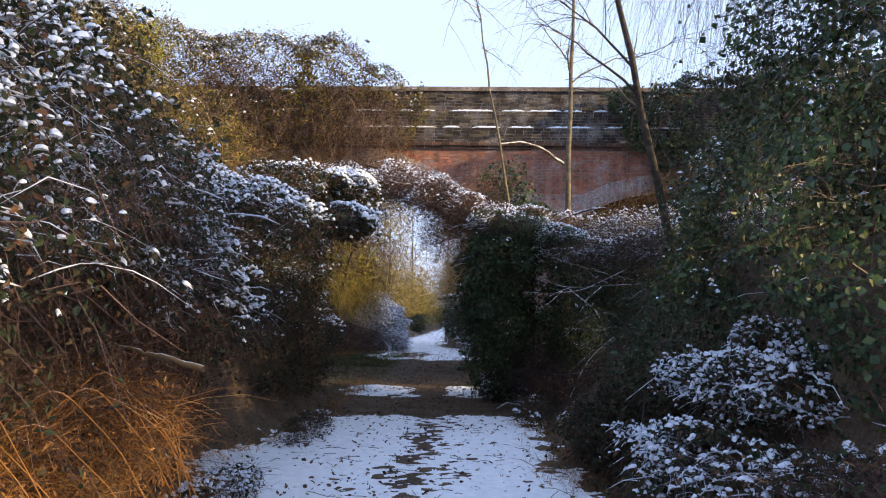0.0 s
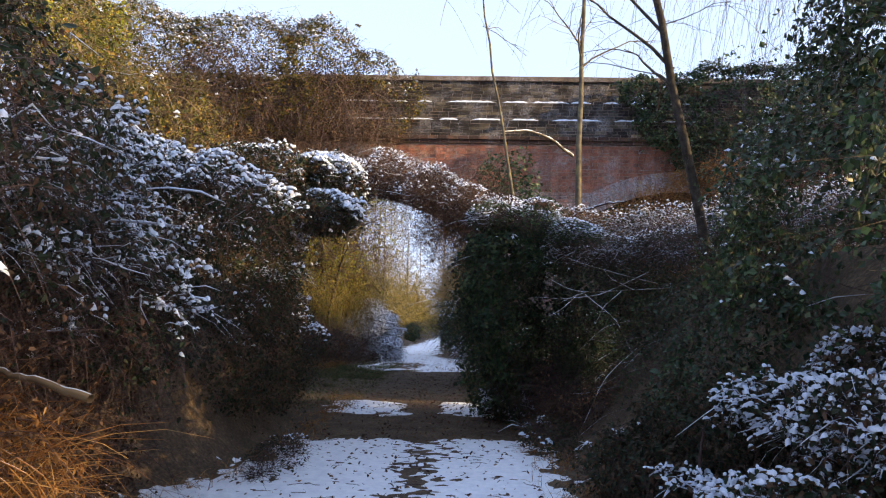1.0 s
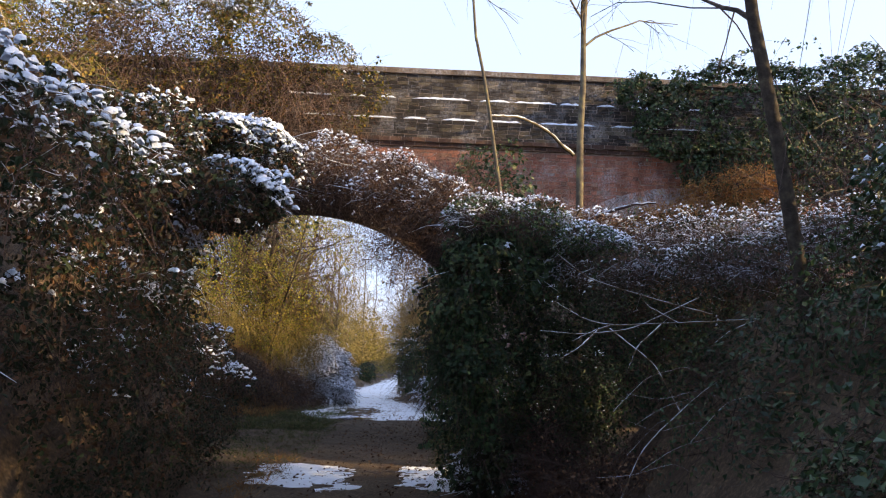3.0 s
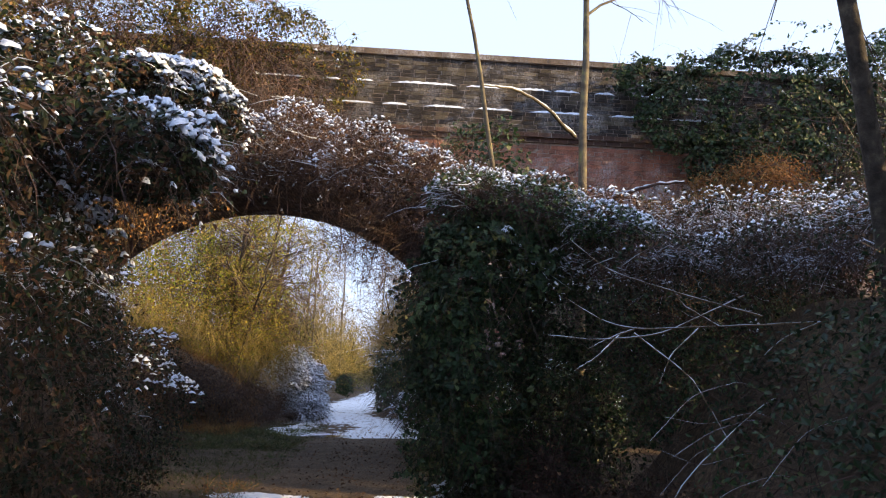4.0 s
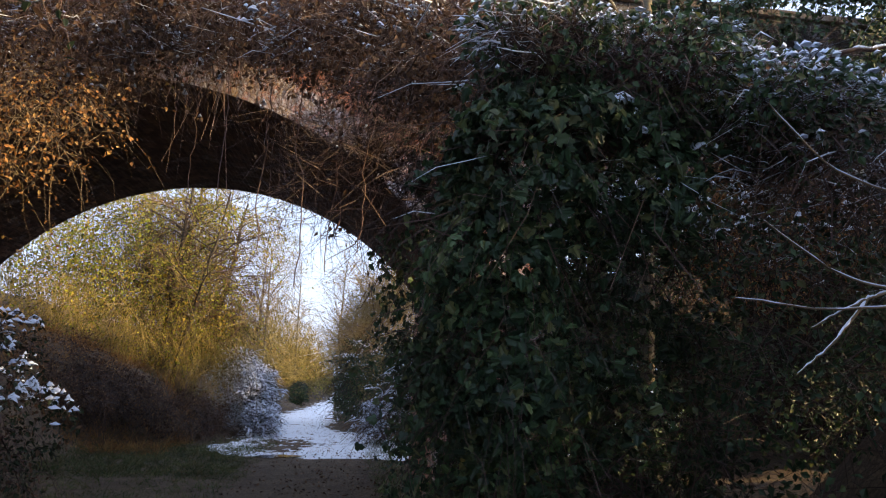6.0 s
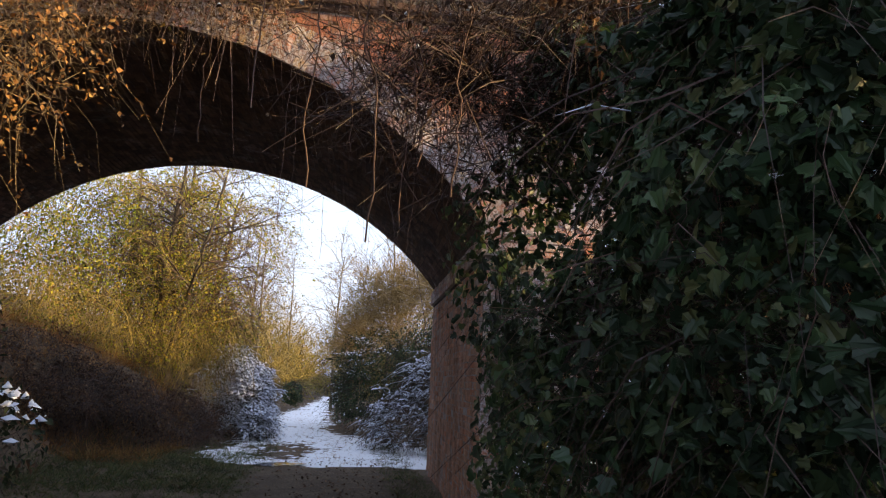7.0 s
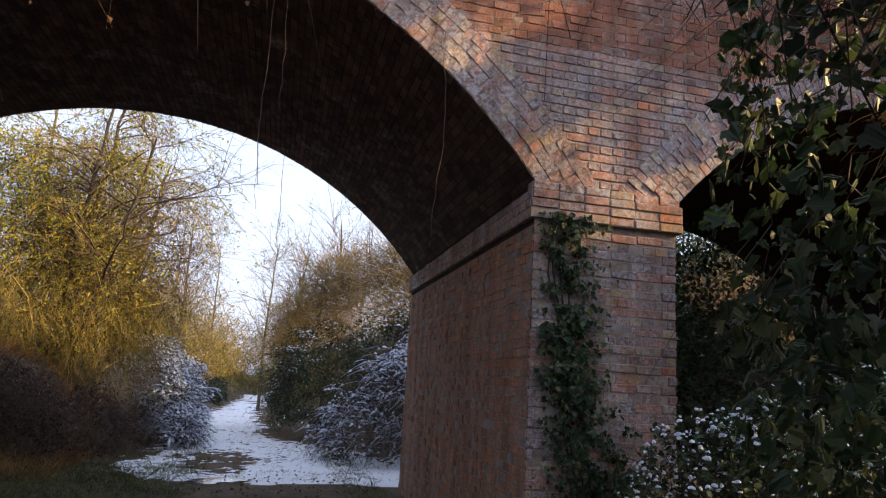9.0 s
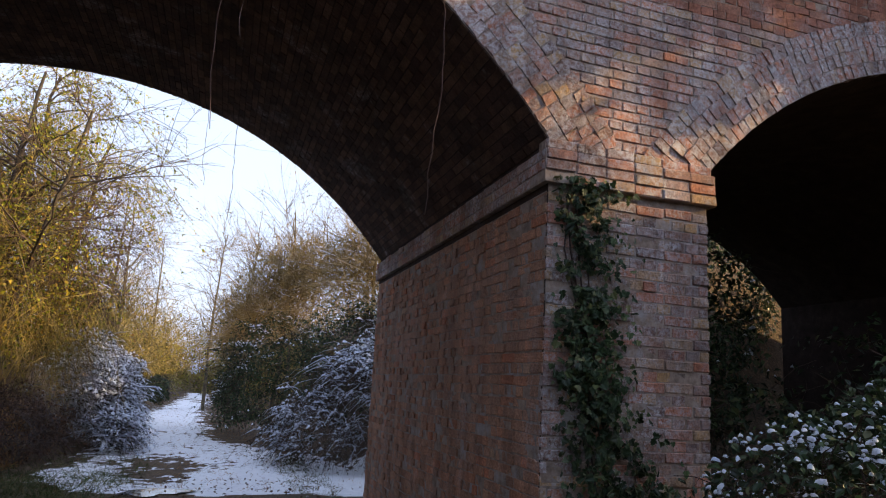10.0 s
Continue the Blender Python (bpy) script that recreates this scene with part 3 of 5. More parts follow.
# cornice, parapet with two weathered offsets, coping
def parapet_band(name, z0, z1, front, mat, cut, snow=None, label=""):
    back = BACK + 0.12
    core = bulk(name, *boxes([(-2.0, 0.5 * (front + back), 0.5 * (z0 + z1))], [(28, back - front, z1 - z0)]), "mortar", bridge, label)
    C, S = [], []
    rows = max(1, int(round((z1 - z0) / cut[1])))
    h = (z1 - z0) / rows
    for r in range(rows):
        u = -9.0 - (0.5 * cut[0] if r % 2 else 0)
        while u < 10:
            w = cut[0] * rng.uniform(0.85, 1.15)
            C.append((u + w / 2, front + 0.025, z0 + (r + 0.5) * h))
            S.append((w - 0.012, 0.06 + rng.uniform(0, 0.012), h - 0.01))
            u += w
    V, F = boxes(C, S)
    V = V + rng.normal(0, 0.003, V.shape)
    tagged(bulk("brickwork", V, F, mat, core), kind="stuff")


parapet_band("cornice", CORNICE, 5.575, FRONT - 0.05, "brick_dark", (0.22, 0.075))
parapet_band("cornice", 5.575, 5.655, FRONT - 0.10, "brick_dark", (0.22, 0.08))
parapet_band("parapet", 5.655, 6.03, FRONT - 0.03, "parapet", (0.22, 0.075), label="blackened brick parapet with snow on its offsets")
parapet_band("parapet", 6.03, 6.46, FRONT + 0.05, "parapet", (0.22, 0.0755))
parapet_band("parapet", 6.46, 6.98, FRONT + 0.13, "parapet", (0.22, 0.0755))
parapet_band("coping", 6.98, 7.09, FRONT + 0.08, "stone", (0.62, 0.11), label="worn stone coping along the parapet")

for z, y0, y1, thick in ((6.035, FRONT - 0.035, FRONT + 0.06, 0.05), (6.465, FRONT + 0.045, FRONT + 0.14, 0.055)):
    x = -3.0
    chunks = []
    while x < 6.0:
        L = rng.uniform(0.25, 1.3)
        k = int(L / 0.06) + 3
        t = np.linspace(0, 1, k)
        hh = thick * np.clip(np.minimum(t, 1 - t) * 6, 0.05, 1) * rng.uniform(0.6, 1.15, k)
        X = x + t * L
        prof = np.stack([np.stack([X, np.full(k, y0) + rng.normal(0, 0.006, k), np.full(k, z)], -1), np.stack([X, np.full(k, y0 + 0.01), z + hh * 0.8], -1), np.stack([X, np.full(k, 0.6 * y1 + 0.4 * y0), z + hh], -1), np.stack([X, np.full(k, y1 + 0.03), z + hh * 0.8], -1)], axis=1)
        i = np.arange(k * 4).reshape(k, 4)
        chunks.append((prof, np.stack([i[:-1, :-1], i[1:, :-1], i[1:, 1:], i[:-1, 1:]], -1).reshape(-1, 4)))
        x += L + rng.uniform(0.02, 0.3)
    tagged(bulk("ledge_snow", *join(chunks), "snow", smooth=True), "thin line of snow lying on the parapet's ledge", "snow", kind="stuff")


# the barrel runs slightly askew to the faces
SKEW = 0.033
for o in bridge.children_recursive:
    if o.type == "MESH" and o.data.name.split(".")[0] == "brick":
        o.location.x += SKEW * (o.location.y - FRONT)
    elif o.type == "MESH":
        co = np.empty(len(o.data.vertices) * 3, dtype=np.float32)
        o.data.vertices.foreach_get("co", co)
        co = co.reshape(-1, 3)
        co[:, 0] += SKEW * (co[:, 1] - FRONT)
        o.data.vertices.foreach_set("co", co.ravel())
        o.data.update()


# ---- growth ----
def solid(P):
    """True inside the bridge's masonry or right against it."""
    x, y, z = P[:, 0] - SKEW * (P[:, 1] - FRONT), P[:, 1], P[:, 2]
    s = np.full(len(P), -9.0)
    for cx, cz, r, x0, x1 in ARCH.values():
        m_ = (x > x0 - 0.02) & (x < x1 + 0.02)
        s = np.where(m_, cz + np.sqrt(np.maximum(r * r - (x - cx) ** 2, 0)), s)
    return (y > FRONT - 0.06) & (y < BACK + 0.05) & (z > s - 0.03) & (z < 7.1)


def walkway(P):
    """True in the space that walkers keep free over the path."""
    mid = np.interp(P[:, 1], [0, 5, 8, 10, 12.5, 16], [0.42, 0.35, 0.15, -0.35, -0.8, -0.7])
    return (np.abs(P[:, 0] - mid) < 0.62) & (P[:, 2] < 2.35) & (P[:, 1] < 16)


def shell(blobs, n, inner=0.78, rough=0.22, freq=1.6, open_to=None):
    """Points near the outsides of overlapping rounded masses, with the way out at each."""
    B = np.array(blobs, float)
    c, r = B[:, :3], B[:, 3:6]
    area = (r[:, 0] * r[:, 1] + r[:, 1] * r[:, 2] + r[:, 0] * r[:, 2])
    who = rng.choice(len(B), size=int(n * 2.6), p=area / area.sum())
    d = unit(rng.normal(size=(len(who), 3)))
    S = c[who] + d * r[who]
    f = 1 + rough * lumpy(S, freq) + 0.08 * lumpy(S, freq * 4.3)
    depth = 1 - (1 - inner) * rng.random(len(who)) ** 1.6
    P = c[who] + d * r[who] * (f * depth)[:, None]
    N = unit(d / r[who])
    keep = (P[:, 2] > bank(P[:, 0], P[:, 1]) + 0.03) & ~solid(P) & ~walkway(P)
    if open_to is not None:                # sparse on the side that lies against the bank
        keep &= (N @ np.array(open_to, float) > -0.2) | (rng.random(len(P)) < 0.15)
    for k in range(len(B)):
        q = (((P - c[k]) / r[k]) ** 2).sum(axis=1)
        keep &= (q > 0.55) | (who == k)
    i = np.nonzero(keep)[0][:n]
    return P[i], N[i], depth[i]


def ok_paths(pts):
    flat = pts.reshape(-1, 3)
    bad = (solid(flat) | walkway(flat)).reshape(pts.shape[:2]).any(axis=1)
    return pts[~bad]


TIERS = np.array([1.0, 1.0, 2.1])


def snowy(P, amount):
    """The chance that snow has stayed lying at P: it clings in drifts along the tiers of shoots, with bare gaps between."""
    return np.clip(0.5 + 3.0 * (0.9 * lumpy(P * TIERS, 1.35) + 0.45 * lumpy(P, 4.7) + amount - 0.75), 0, 1)


def lined(pts, r):
    """Snow lying in broken lines along shoots."""
    n, k = pts.shape[:2]
    R = r * np.exp(rng.normal(0, 0.3, n))[:, None] * rng.uniform(0.2, 1.35, (n, k))
    R *= np.clip(1.15 - 1.3 * np.abs(unit(np.gradient(pts, axis=1))[..., 2]), 0.12, 1)       # it slides off where they hang
    R[:, 0] *= 0.3
    R[:, -1] *= 0.3
    return tubes(pts + np.array([0, 0, 1.0]) * R[..., None] * 0.7, R, 3)


def bush(name, label, category, blobs, n_leaf=0, leaf=0.05, leaf_mat="bramble", n_stem=0, stem=0.6, thick=0.004, stem_mat="stem", droop=0.5,
         snow=0.0, snow_size=0.05, stem_snow=0.0, wide=0.62, inner=0.72, rough=0.3, group="", up=0.35, shape="oval", open_to=None, canes=0, cane=1.0, wig=0.08, low=None, fine=False, far=False, flow=None, lace=1.0):
    """A mass of shoots with leaves and, where it lies open to the sky, snow; long canes arch out of it."""
    shape = "dart" if far or (shape == "oval" and not fine) else shape
    k_ = 3 if far else 4
    P0 = np.array(blobs[0][:3])
    root = thing(name, label, category, group, at=(P0[0], P0[1], float(bank(P0[0], P0[1]))))
    floor_ = -9.0 if low is None else low
    made, caps, sizes, ways = [], [], [], []
    if n_stem:
        P, N, _ = shell(blobs, n_stem, inner * 0.85, rough, open_to=open_to)
        D = unit(N * 0.45 + rng.normal(size=N.shape) * 0.9 + np.array([0, 0, up]))
        L = stem * np.clip(np.exp(rng.normal(0, 0.4, len(P))), 0.3, 1.6)
        pts = ok_paths(arcs(P - N * 0.12, D, L, droop * rng.uniform(0.5, 1.5, len(P)), k_, 1.4 * wig))
        R = (1.0 if far else 0.65) * thick * np.exp(rng.normal(0, 0.35, len(pts)))[:, None] * np.linspace(1.15, 0.4, k_)
        made.append(bulk("brushwood", *tubes(pts, R, 3), stem_mat, root))
        if stem_snow:                       # snow lies along the twigs themselves
            w = unit(pts[:, -1] - pts[:, 0])
            pick = (rng.random(len(pts)) < stem_snow * (1 - w[:, 2] ** 2) * snowy(pts[:, 1], snow)) & (pts[:, :, 2].min(axis=1) > floor_ - 0.2)
            if pick.sum() > 3:
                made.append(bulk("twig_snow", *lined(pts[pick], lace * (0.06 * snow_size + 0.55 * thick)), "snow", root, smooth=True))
    if canes:
        P, N, _ = shell(blobs, canes, 0.8, rough, open_to=open_to)
        D = unit(N * 0.8 + rng.normal(size=N.shape) * 0.5 + np.array([0, 0, 0.7])) if flow is None else unit(N * 0.3 + rng.normal(size=N.shape) * 0.3 + np.array(flow))
        k2 = 7 if fine else 6
        pts = ok_paths(arcs(P - N * 0.1, D, cane * rng.uniform(0.5, 1.3, len(P)), rng.uniform(0.5, 1.3, len(P)), k2, 0.05))
        R = np.broadcast_to(thick * 0.8 * np.linspace(1.2, 0.4, k2), pts.shape[:2])
        made.append(bulk("cane_sprays", *tubes(pts, R, 3), stem_mat, root))
        per = 10
        s = np.sort(rng.random((len(pts), per)), axis=1) ** 0.9 * (k2 - 1.01)
        lo = s.astype(int)
        fr, row = (s - lo)[..., None], np.arange(len(pts))[:, None]
        at, way = pts[row, lo] * (1 - fr) + pts[row, lo + 1] * fr, unit(pts[row, lo + 1] - pts[row, lo])
        side = unit(np.cross(way, [0, 0, 1.0])) * np.where(np.arange(per) % 2, 1, -1)[None, :, None]
        flat_, n_ = (at + side * leaf * 0.35).reshape(-1, 3), (side * 0.5 + np.array([0, 0, 0.9])).reshape(-1, 3)
        made.append(bulk("cane_foliage", *leaves(flat_, n_ + rng.normal(size=n_.shape) * 0.35, leaf, wide=wide, shape=shape), leaf_mat, root))
        if snow:                            # a cane is laden along its whole top or bare
            laden = (rng.random(len(pts)) < snowy(pts[:, k2 // 2], snow)) & (pts[:, k2 // 2, 2] > floor_)
            if laden.sum() > 3:
                if lace > 1:
                    made.append(bulk("cane_snow", *lined(pts[laden], lace * (0.07 * snow_size + 0.5 * thick)), "snow", root, smooth=True))
                ok = (laden[:, None] & (rng.random(s.shape) < 0.6 * (1 - way[..., 2] ** 2))).ravel()
                caps.append(flat_[ok] + np.array([0, 0, 0.006]))
                ways.append(way.reshape(-1, 3)[ok])
                sizes.append(np.full(ok.sum(), 0.85 * snow_size))
    if n_leaf:
        P, N, depth = shell(blobs, int(n_leaf * 1.35), inner, rough, open_to=open_to)
        ok = lumpy(P, 3.1) + 0.5 * lumpy(P, 9.0) + rng.normal(0, 0.25, len(P)) > -0.35     # leaves sit in clumps, with gaps
        P, N, depth = P[ok], N[ok], depth[ok]
        made.append(bulk("foliage", *leaves(P, N + np.array([0, 0, 0.35]), leaf, wide=wide, shape=shape), leaf_mat, root))
        if snow:
            open_sky = np.clip(1.6 * N[:, 2] + 0.45, 0, 1) * (depth > 0.86)
            pick = (rng.random(len(P)) < min(1.3 * snow, 1.0) * open_sky * snowy(P, snow)) & (P[:, 2] > floor_)
            w = rng.normal(size=(pick.sum(), 3)) * np.array([1, 1, 0.25])
            caps.append(P[pick] + np.array([0, 0, 0.01]))
            ways.append(unit(w))
            sizes.append(np.full(pick.sum(), 0.9 * snow_size))
    if caps and sum(len(c) for c in caps):
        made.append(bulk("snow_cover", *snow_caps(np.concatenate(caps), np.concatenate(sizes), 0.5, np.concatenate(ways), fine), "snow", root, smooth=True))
    for ob in made:
        ob.matrix_parent_inverse = Matrix.Translation(-root.location)
        tagged(ob, kind="stuff")
    return root


def limb_tree(name, label, category, base, height, lean, trunk_r, n_limb, limb_len, n_twig, twig_len, twig_mat="twig", bark="lichen_bark", start=0.35,
              n_leaf=0, leaf=0.03, leaf_mat="gold", droop=0.2, rise=0.7, group="", curve=0.04, snow=0.0):
    """A trunk that tapers, limbs, twigs and, where it has them, leaves."""
    base = np.array([base[0], base[1], float(bank(base[0], base[1])) - 0.1 if len(base) == 2 else base[2]])
    root = thing(name, label, category, group, at=tuple(base))
    k = 12
    t = np.linspace(0, 1, k)[:, None]
    trunk = base + np.array([lean[0], lean[1], 1.0]) * t * height + np.concatenate([np.cumsum(rng.normal(0, curve, (k, 2)), 0) * t, np.zeros((k, 1))], 1)
    made = [bulk("trunk", *tubes(trunk[None], (trunk_r * (1.1 - 0.85 * t[:, 0]))[None], 8), bark, root, smooth=True)]
    at = rng.uniform(start, 0.98, n_limb)
    P = np.stack([np.interp(at, t[:, 0], trunk[:, i]) for i in range(3)], -1)
    ang = rng.uniform(0, 6.28, n_limb)
    D = np.stack([np.cos(ang), np.sin(ang), rise * rng.uniform(0.5, 1.4, n_limb)], -1)
    L = limb_len * (1.15 - 0.7 * at) * rng.uniform(0.6, 1.3, n_limb)
    limbs = arcs(P, D, L, droop, 8, 0.02)
    R = trunk_r * 0.42 * (1.15 - 0.75 * at)[:, None] * np.linspace(1, 0.25, 8)
    for i in range(n_limb):
        made.append(bulk("limb", *tubes(limbs[i:i + 1], R[i:i + 1], 5), bark, root, smooth=True))
    pool = limbs
    for gen in range(2):
        n_ = n_twig if gen else max(10, n_twig // 5)
        who, seg = rng.integers(0, len(pool), n_), rng.integers(2, pool.shape[1], n_)
        P = pool[who, seg] + (pool[who, seg - 1] - pool[who, seg]) * rng.random((n_, 1))
        D = unit(pool[who, seg] - pool[who, seg - 1]) + rng.normal(size=(n_, 3)) * 0.75 + np.array([0, 0, 0.15])
        tw = arcs(P, D, twig_len * (1.0 if gen else 1.7) * np.exp(rng.normal(0, 0.35, n_)), droop * 1.3, 5, 0.03)
        tw = ok_paths(tw)
        r0 = 0.0035 if gen else 0.008
        made.append(bulk("twig_mass", *tubes(tw, np.broadcast_to(r0 * np.linspace(1, 0.5, 5), tw.shape[:2]), 3), twig_mat, root))
        if snow:
            m_ = tw[rng.random(len(tw)) < snow]
            if len(m_):
                made.append(bulk("twig_snow", *tubes(m_ + np.array([0, 0, r0]), np.broadcast_to(r0 * 1.4 * np.linspace(1, 0.6, 5), m_.shape[:2]), 3), "snow", root))
        pool = np.concatenate([pool[:, :5], tw[:, :5]]) if gen == 0 else tw
    if n_leaf:
        who = rng.integers(0, len(pool), n_leaf)
        s = rng.random((n_leaf, 1)) * 3.99
        lo = s.astype(int)[:, 0]
        P = pool[who, lo] * (1 - (s - lo[:, None])) + pool[who, lo + 1] * (s - lo[:, None])
        made.append(bulk("foliage", *leaves(P, rng.normal(size=(n_leaf, 3)), leaf), leaf_mat, root))
    for ob in made:
        ob.matrix_parent_inverse = Matrix.Translation(-root.location)
        if ob.name.split(".")[0] not in ("trunk", "limb"):
            tagged(ob, kind="stuff")
    return root


LEFT, RIGHT, AHEAD = (0.85, -0.45, 0.3), (-0.85, -0.45, 0.3), (0.0, -0.95, 0.3)

# along the left of the path, before the bridge
bush("bramble_thicket", "tall bramble thicket bowed under clumps of snow", "bramble",
     [(-2.35, 3.8, 2.4, 1.2, 1.3, 0.8), (-2.9, 2.2, 2.2, 1.4, 1.2, 1.2), (-2.6, 5.2, 2.5, 1.2, 1.1, 0.8), (-3.0, 4.2, 3.3, 1.1, 1.4, 0.6)],
     12000, 0.04, "bramble", 3600, 0.36, 0.003, "stem", 0.5, snow=0.62, snow_size=0.028, stem_snow=0.5, open_to=LEFT, canes=700, cane=0.42, fine=True, rough=0.45, low=1.7, lace=1.6)
bush("bramble_thicket", "brown bramble and dead leaves at the path's edge", "bramble",
     [(-2.4, 4.4, 1.1, 0.8, 1.6, 1.0), (-2.7, 2.4, 1.1, 0.9, 1.3, 0.9), (-2.4, 6.4, 0.9, 0.6, 1.0, 1.3)],
     8000, 0.035, "dead", 3600, 0.5, 0.003, "stem", 0.2, open_to=LEFT, canes=120, cane=0.7, wig=0.07, fine=True)
bush("bramble_thicket", "dense bramble hedge with snow along its crest", "bramble",
     [(-2.75, 7.8, 2.1, 1.1, 1.6, 1.3), (-2.2, 9.4, 2.2, 1.1, 1.1, 1.0), (-2.25, 10.2, 1.2, 0.65, 1.2, 1.1), (-1.8, 7.7, 2.6, 0.75, 1.4, 0.4), (-3.2, 6.2, 2.3, 1.3, 1.4, 0.9), (-2.9, 7.6, 2.9, 1.0, 1.2, 0.5), (-2.0, 9.8, 3.3, 0.9, 0.7, 0.45)],
     19000, 0.042, "bramble", 4600, 0.28, 0.003, "stem", 0.6, snow=0.7, snow_size=0.034, stem_snow=0.6, open_to=LEFT, canes=900, cane=0.4, low=1.9, fine=True, lace=1.3)
bush("bramble_thicket", "sprawling bramble with clumps of snow low on the hedge", "bramble",
     [(-2.0, 6.5, 1.55, 0.6, 1.1, 0.45), (-2.1, 5.4, 1.9, 0.6, 0.9, 0.4)], 4000, 0.042, "bramble", 1500, 0.28, 0.003, "stem", 0.6, snow=0.5, snow_size=0.034, lace=1.6, stem_snow=0.5, open_to=LEFT, canes=220, cane=0.4, low=1.4, fine=True, rough=0.45)
bush("bramble_thicket", "bramble spray reaching out over the path under snow", "bramble",
     [(-1.2, 9.4, 2.75, 0.7, 0.7, 0.3), (-1.25, 10.1, 3.35, 0.6, 0.55, 0.35)], 5200, 0.04, "bramble", 1800, 0.26, 0.003, "stem", 0.5, snow=0.75, snow_size=0.04, stem_snow=0.3, canes=260, cane=0.4, fine=True)
bush("bramble_thicket", "shaded bramble hedge with leaves and flecks of snow", "bramble",
     [(-2.6, 11.6, 1.0, 0.85, 1.2, 1.1), (-2.75, 13.3, 1.05, 0.85, 1.0, 1.05), (-3.6, 12.5, 2.2, 1.2, 2.0, 1.2)],
     12000, 0.045, "bramble", 2400, 0.3, 0.003, "stem", 0.6, snow=0.7, snow_size=0.036, stem_snow=0.3, open_to=LEFT, canes=360, cane=0.45, low=1.15)
bush("ivy_bush", "sunlit ivy bush high on the bank", "bush",
     [(-5.0, 9.5, 4.6, 1.6, 1.8, 1.5), (-5.8, 7.0, 4.6, 1.8, 1.6, 1.4), (-4.6, 12.4, 4.4, 1.4, 1.4, 1.2)],
     12000, 0.055, "olive", 1800, 0.6, 0.004, "twig", 0.4, snow=0.1, snow_size=0.045, open_to=LEFT, canes=150, far=True)

# the tangle over the path, the ivy mound and the ivied stump
bush("vine_tangle", "brown tangle of dead vines arching over the path, snow on top", "vine",
     [(-1.5, 12.3, 3.7, 0.9, 0.7, 0.5), (-0.55, 12.35, 3.82, 0.75, 0.6, 0.5), (0.12, 11.9, 3.5, 0.65, 0.6, 0.46), (0.6, 11.65, 3.25, 0.55, 0.55, 0.44), (1.1, 11.25, 3.02, 0.55, 0.5, 0.42), (1.55, 11.2, 3.0, 0.5, 0.5, 0.38), (2.05, 11.1, 2.85, 0.5, 0.5, 0.38)],
     13000, 0.036, "dead", 7000, 0.28, 0.0026, "vine", 0.2, snow=1.15, snow_size=0.024, stem_snow=0.4, inner=0.5, canes=320, cane=0.3, wig=0.12, low=3.05, up=0.05)
bush("ivy_mound", "mound of dark ivy beside the path, dusted with snow", "ivy",
     [(1.0, 10.95, 2.5, 0.45, 0.5, 0.45), (1.45, 11.0, 2.55, 0.45, 0.45, 0.4), (0.88, 11.3, 2.0, 0.38, 0.6, 0.9), (1.12, 11.8, 1.25, 0.36, 0.6, 0.8), (0.85, 12.1, 1.65, 0.32, 0.45, 0.45), (1.35, 12.3, 0.6, 0.35, 0.5, 0.6), (1.95, 12.1, 1.6, 0.5, 0.4, 1.4)],
     15000, 0.046, "ivy", 2200, 0.4, 0.0026, "stem", 0.6, snow=0.75, snow_size=0.034, stem_snow=1.0, wide=0.9, shape="ivy", open_to=RIGHT, canes=320, cane=0.45, low=2.4, rough=0.45)
bush("bramble_spill", "snowy bramble canes spilling over the top of the ivy mound", "bramble",
     [(0.95, 10.8, 2.95, 0.4, 0.35, 0.26), (1.45, 10.75, 2.88, 0.5, 0.35, 0.26), (2.0, 10.7, 2.72, 0.5, 0.4, 0.25)],
     3600, 0.036, "ivy", 3200, 0.18, 0.0026, "stem", 0.4, snow=1.1, snow_size=0.022, stem_snow=1.6, canes=160, cane=0.3, wig=0.1, low=2.5)
bush("bramble_thicket", "low leafless bramble at the mouth of the hollow", "bramble",
     [(2.2, 10.9, 0.35, 0.6, 0.6, 0.45), (2.9, 10.8, 0.5, 0.7, 0.6, 0.5), (1.75, 11.6, 0.5, 0.3, 0.5, 0.6)], 3000, 0.04, "dead", 1400, 0.45, 0.003, "stem", 0.4, wig=0.1)
bush("ivy_column", "ivy-smothered tree stump beside the path", "ivy",
     [(1.42, 13.1, 1.9, 0.78, 0.75, 2.0), (1.6, 12.7, 2.9, 0.8, 0.7, 0.6), (2.0, 13.3, 0.6, 0.6, 0.8, 0.8)],
     13000, 0.052, "ivy", 350, 0.4, 0.0026, "stem", 0.6, wide=0.9, shape="ivy", open_to=RIGHT, canes=60, cane=0.4, rough=0.4)
bush("low_bramble", "low bramble flecked with snow at the foot of the ivy", "bramble",
     [(1.3, 12.6, 0.2, 0.4, 0.6, 0.35), (1.6, 10.1, 0.15, 0.35, 0.8, 0.25)], 1800, 0.035, "bramble", 800, 0.3, 0.0026, "stem", 0.5, snow=0.9, snow_size=0.032, stem_snow=1.0, low=0.0, fine=True, canes=60, cane=0.4)
bush("bare_tangle", "tangle of bare dark twigs before the bridge face", "vine",
     [(0.3, 12.7, 3.0, 0.7, 0.4, 0.6), (0.9, 12.8, 3.4, 0.5, 0.4, 0.7)],
     700, 0.04, "dead", 2600, 0.36, 0.003, "stem", 0.2, inner=0.2, wig=0.2)
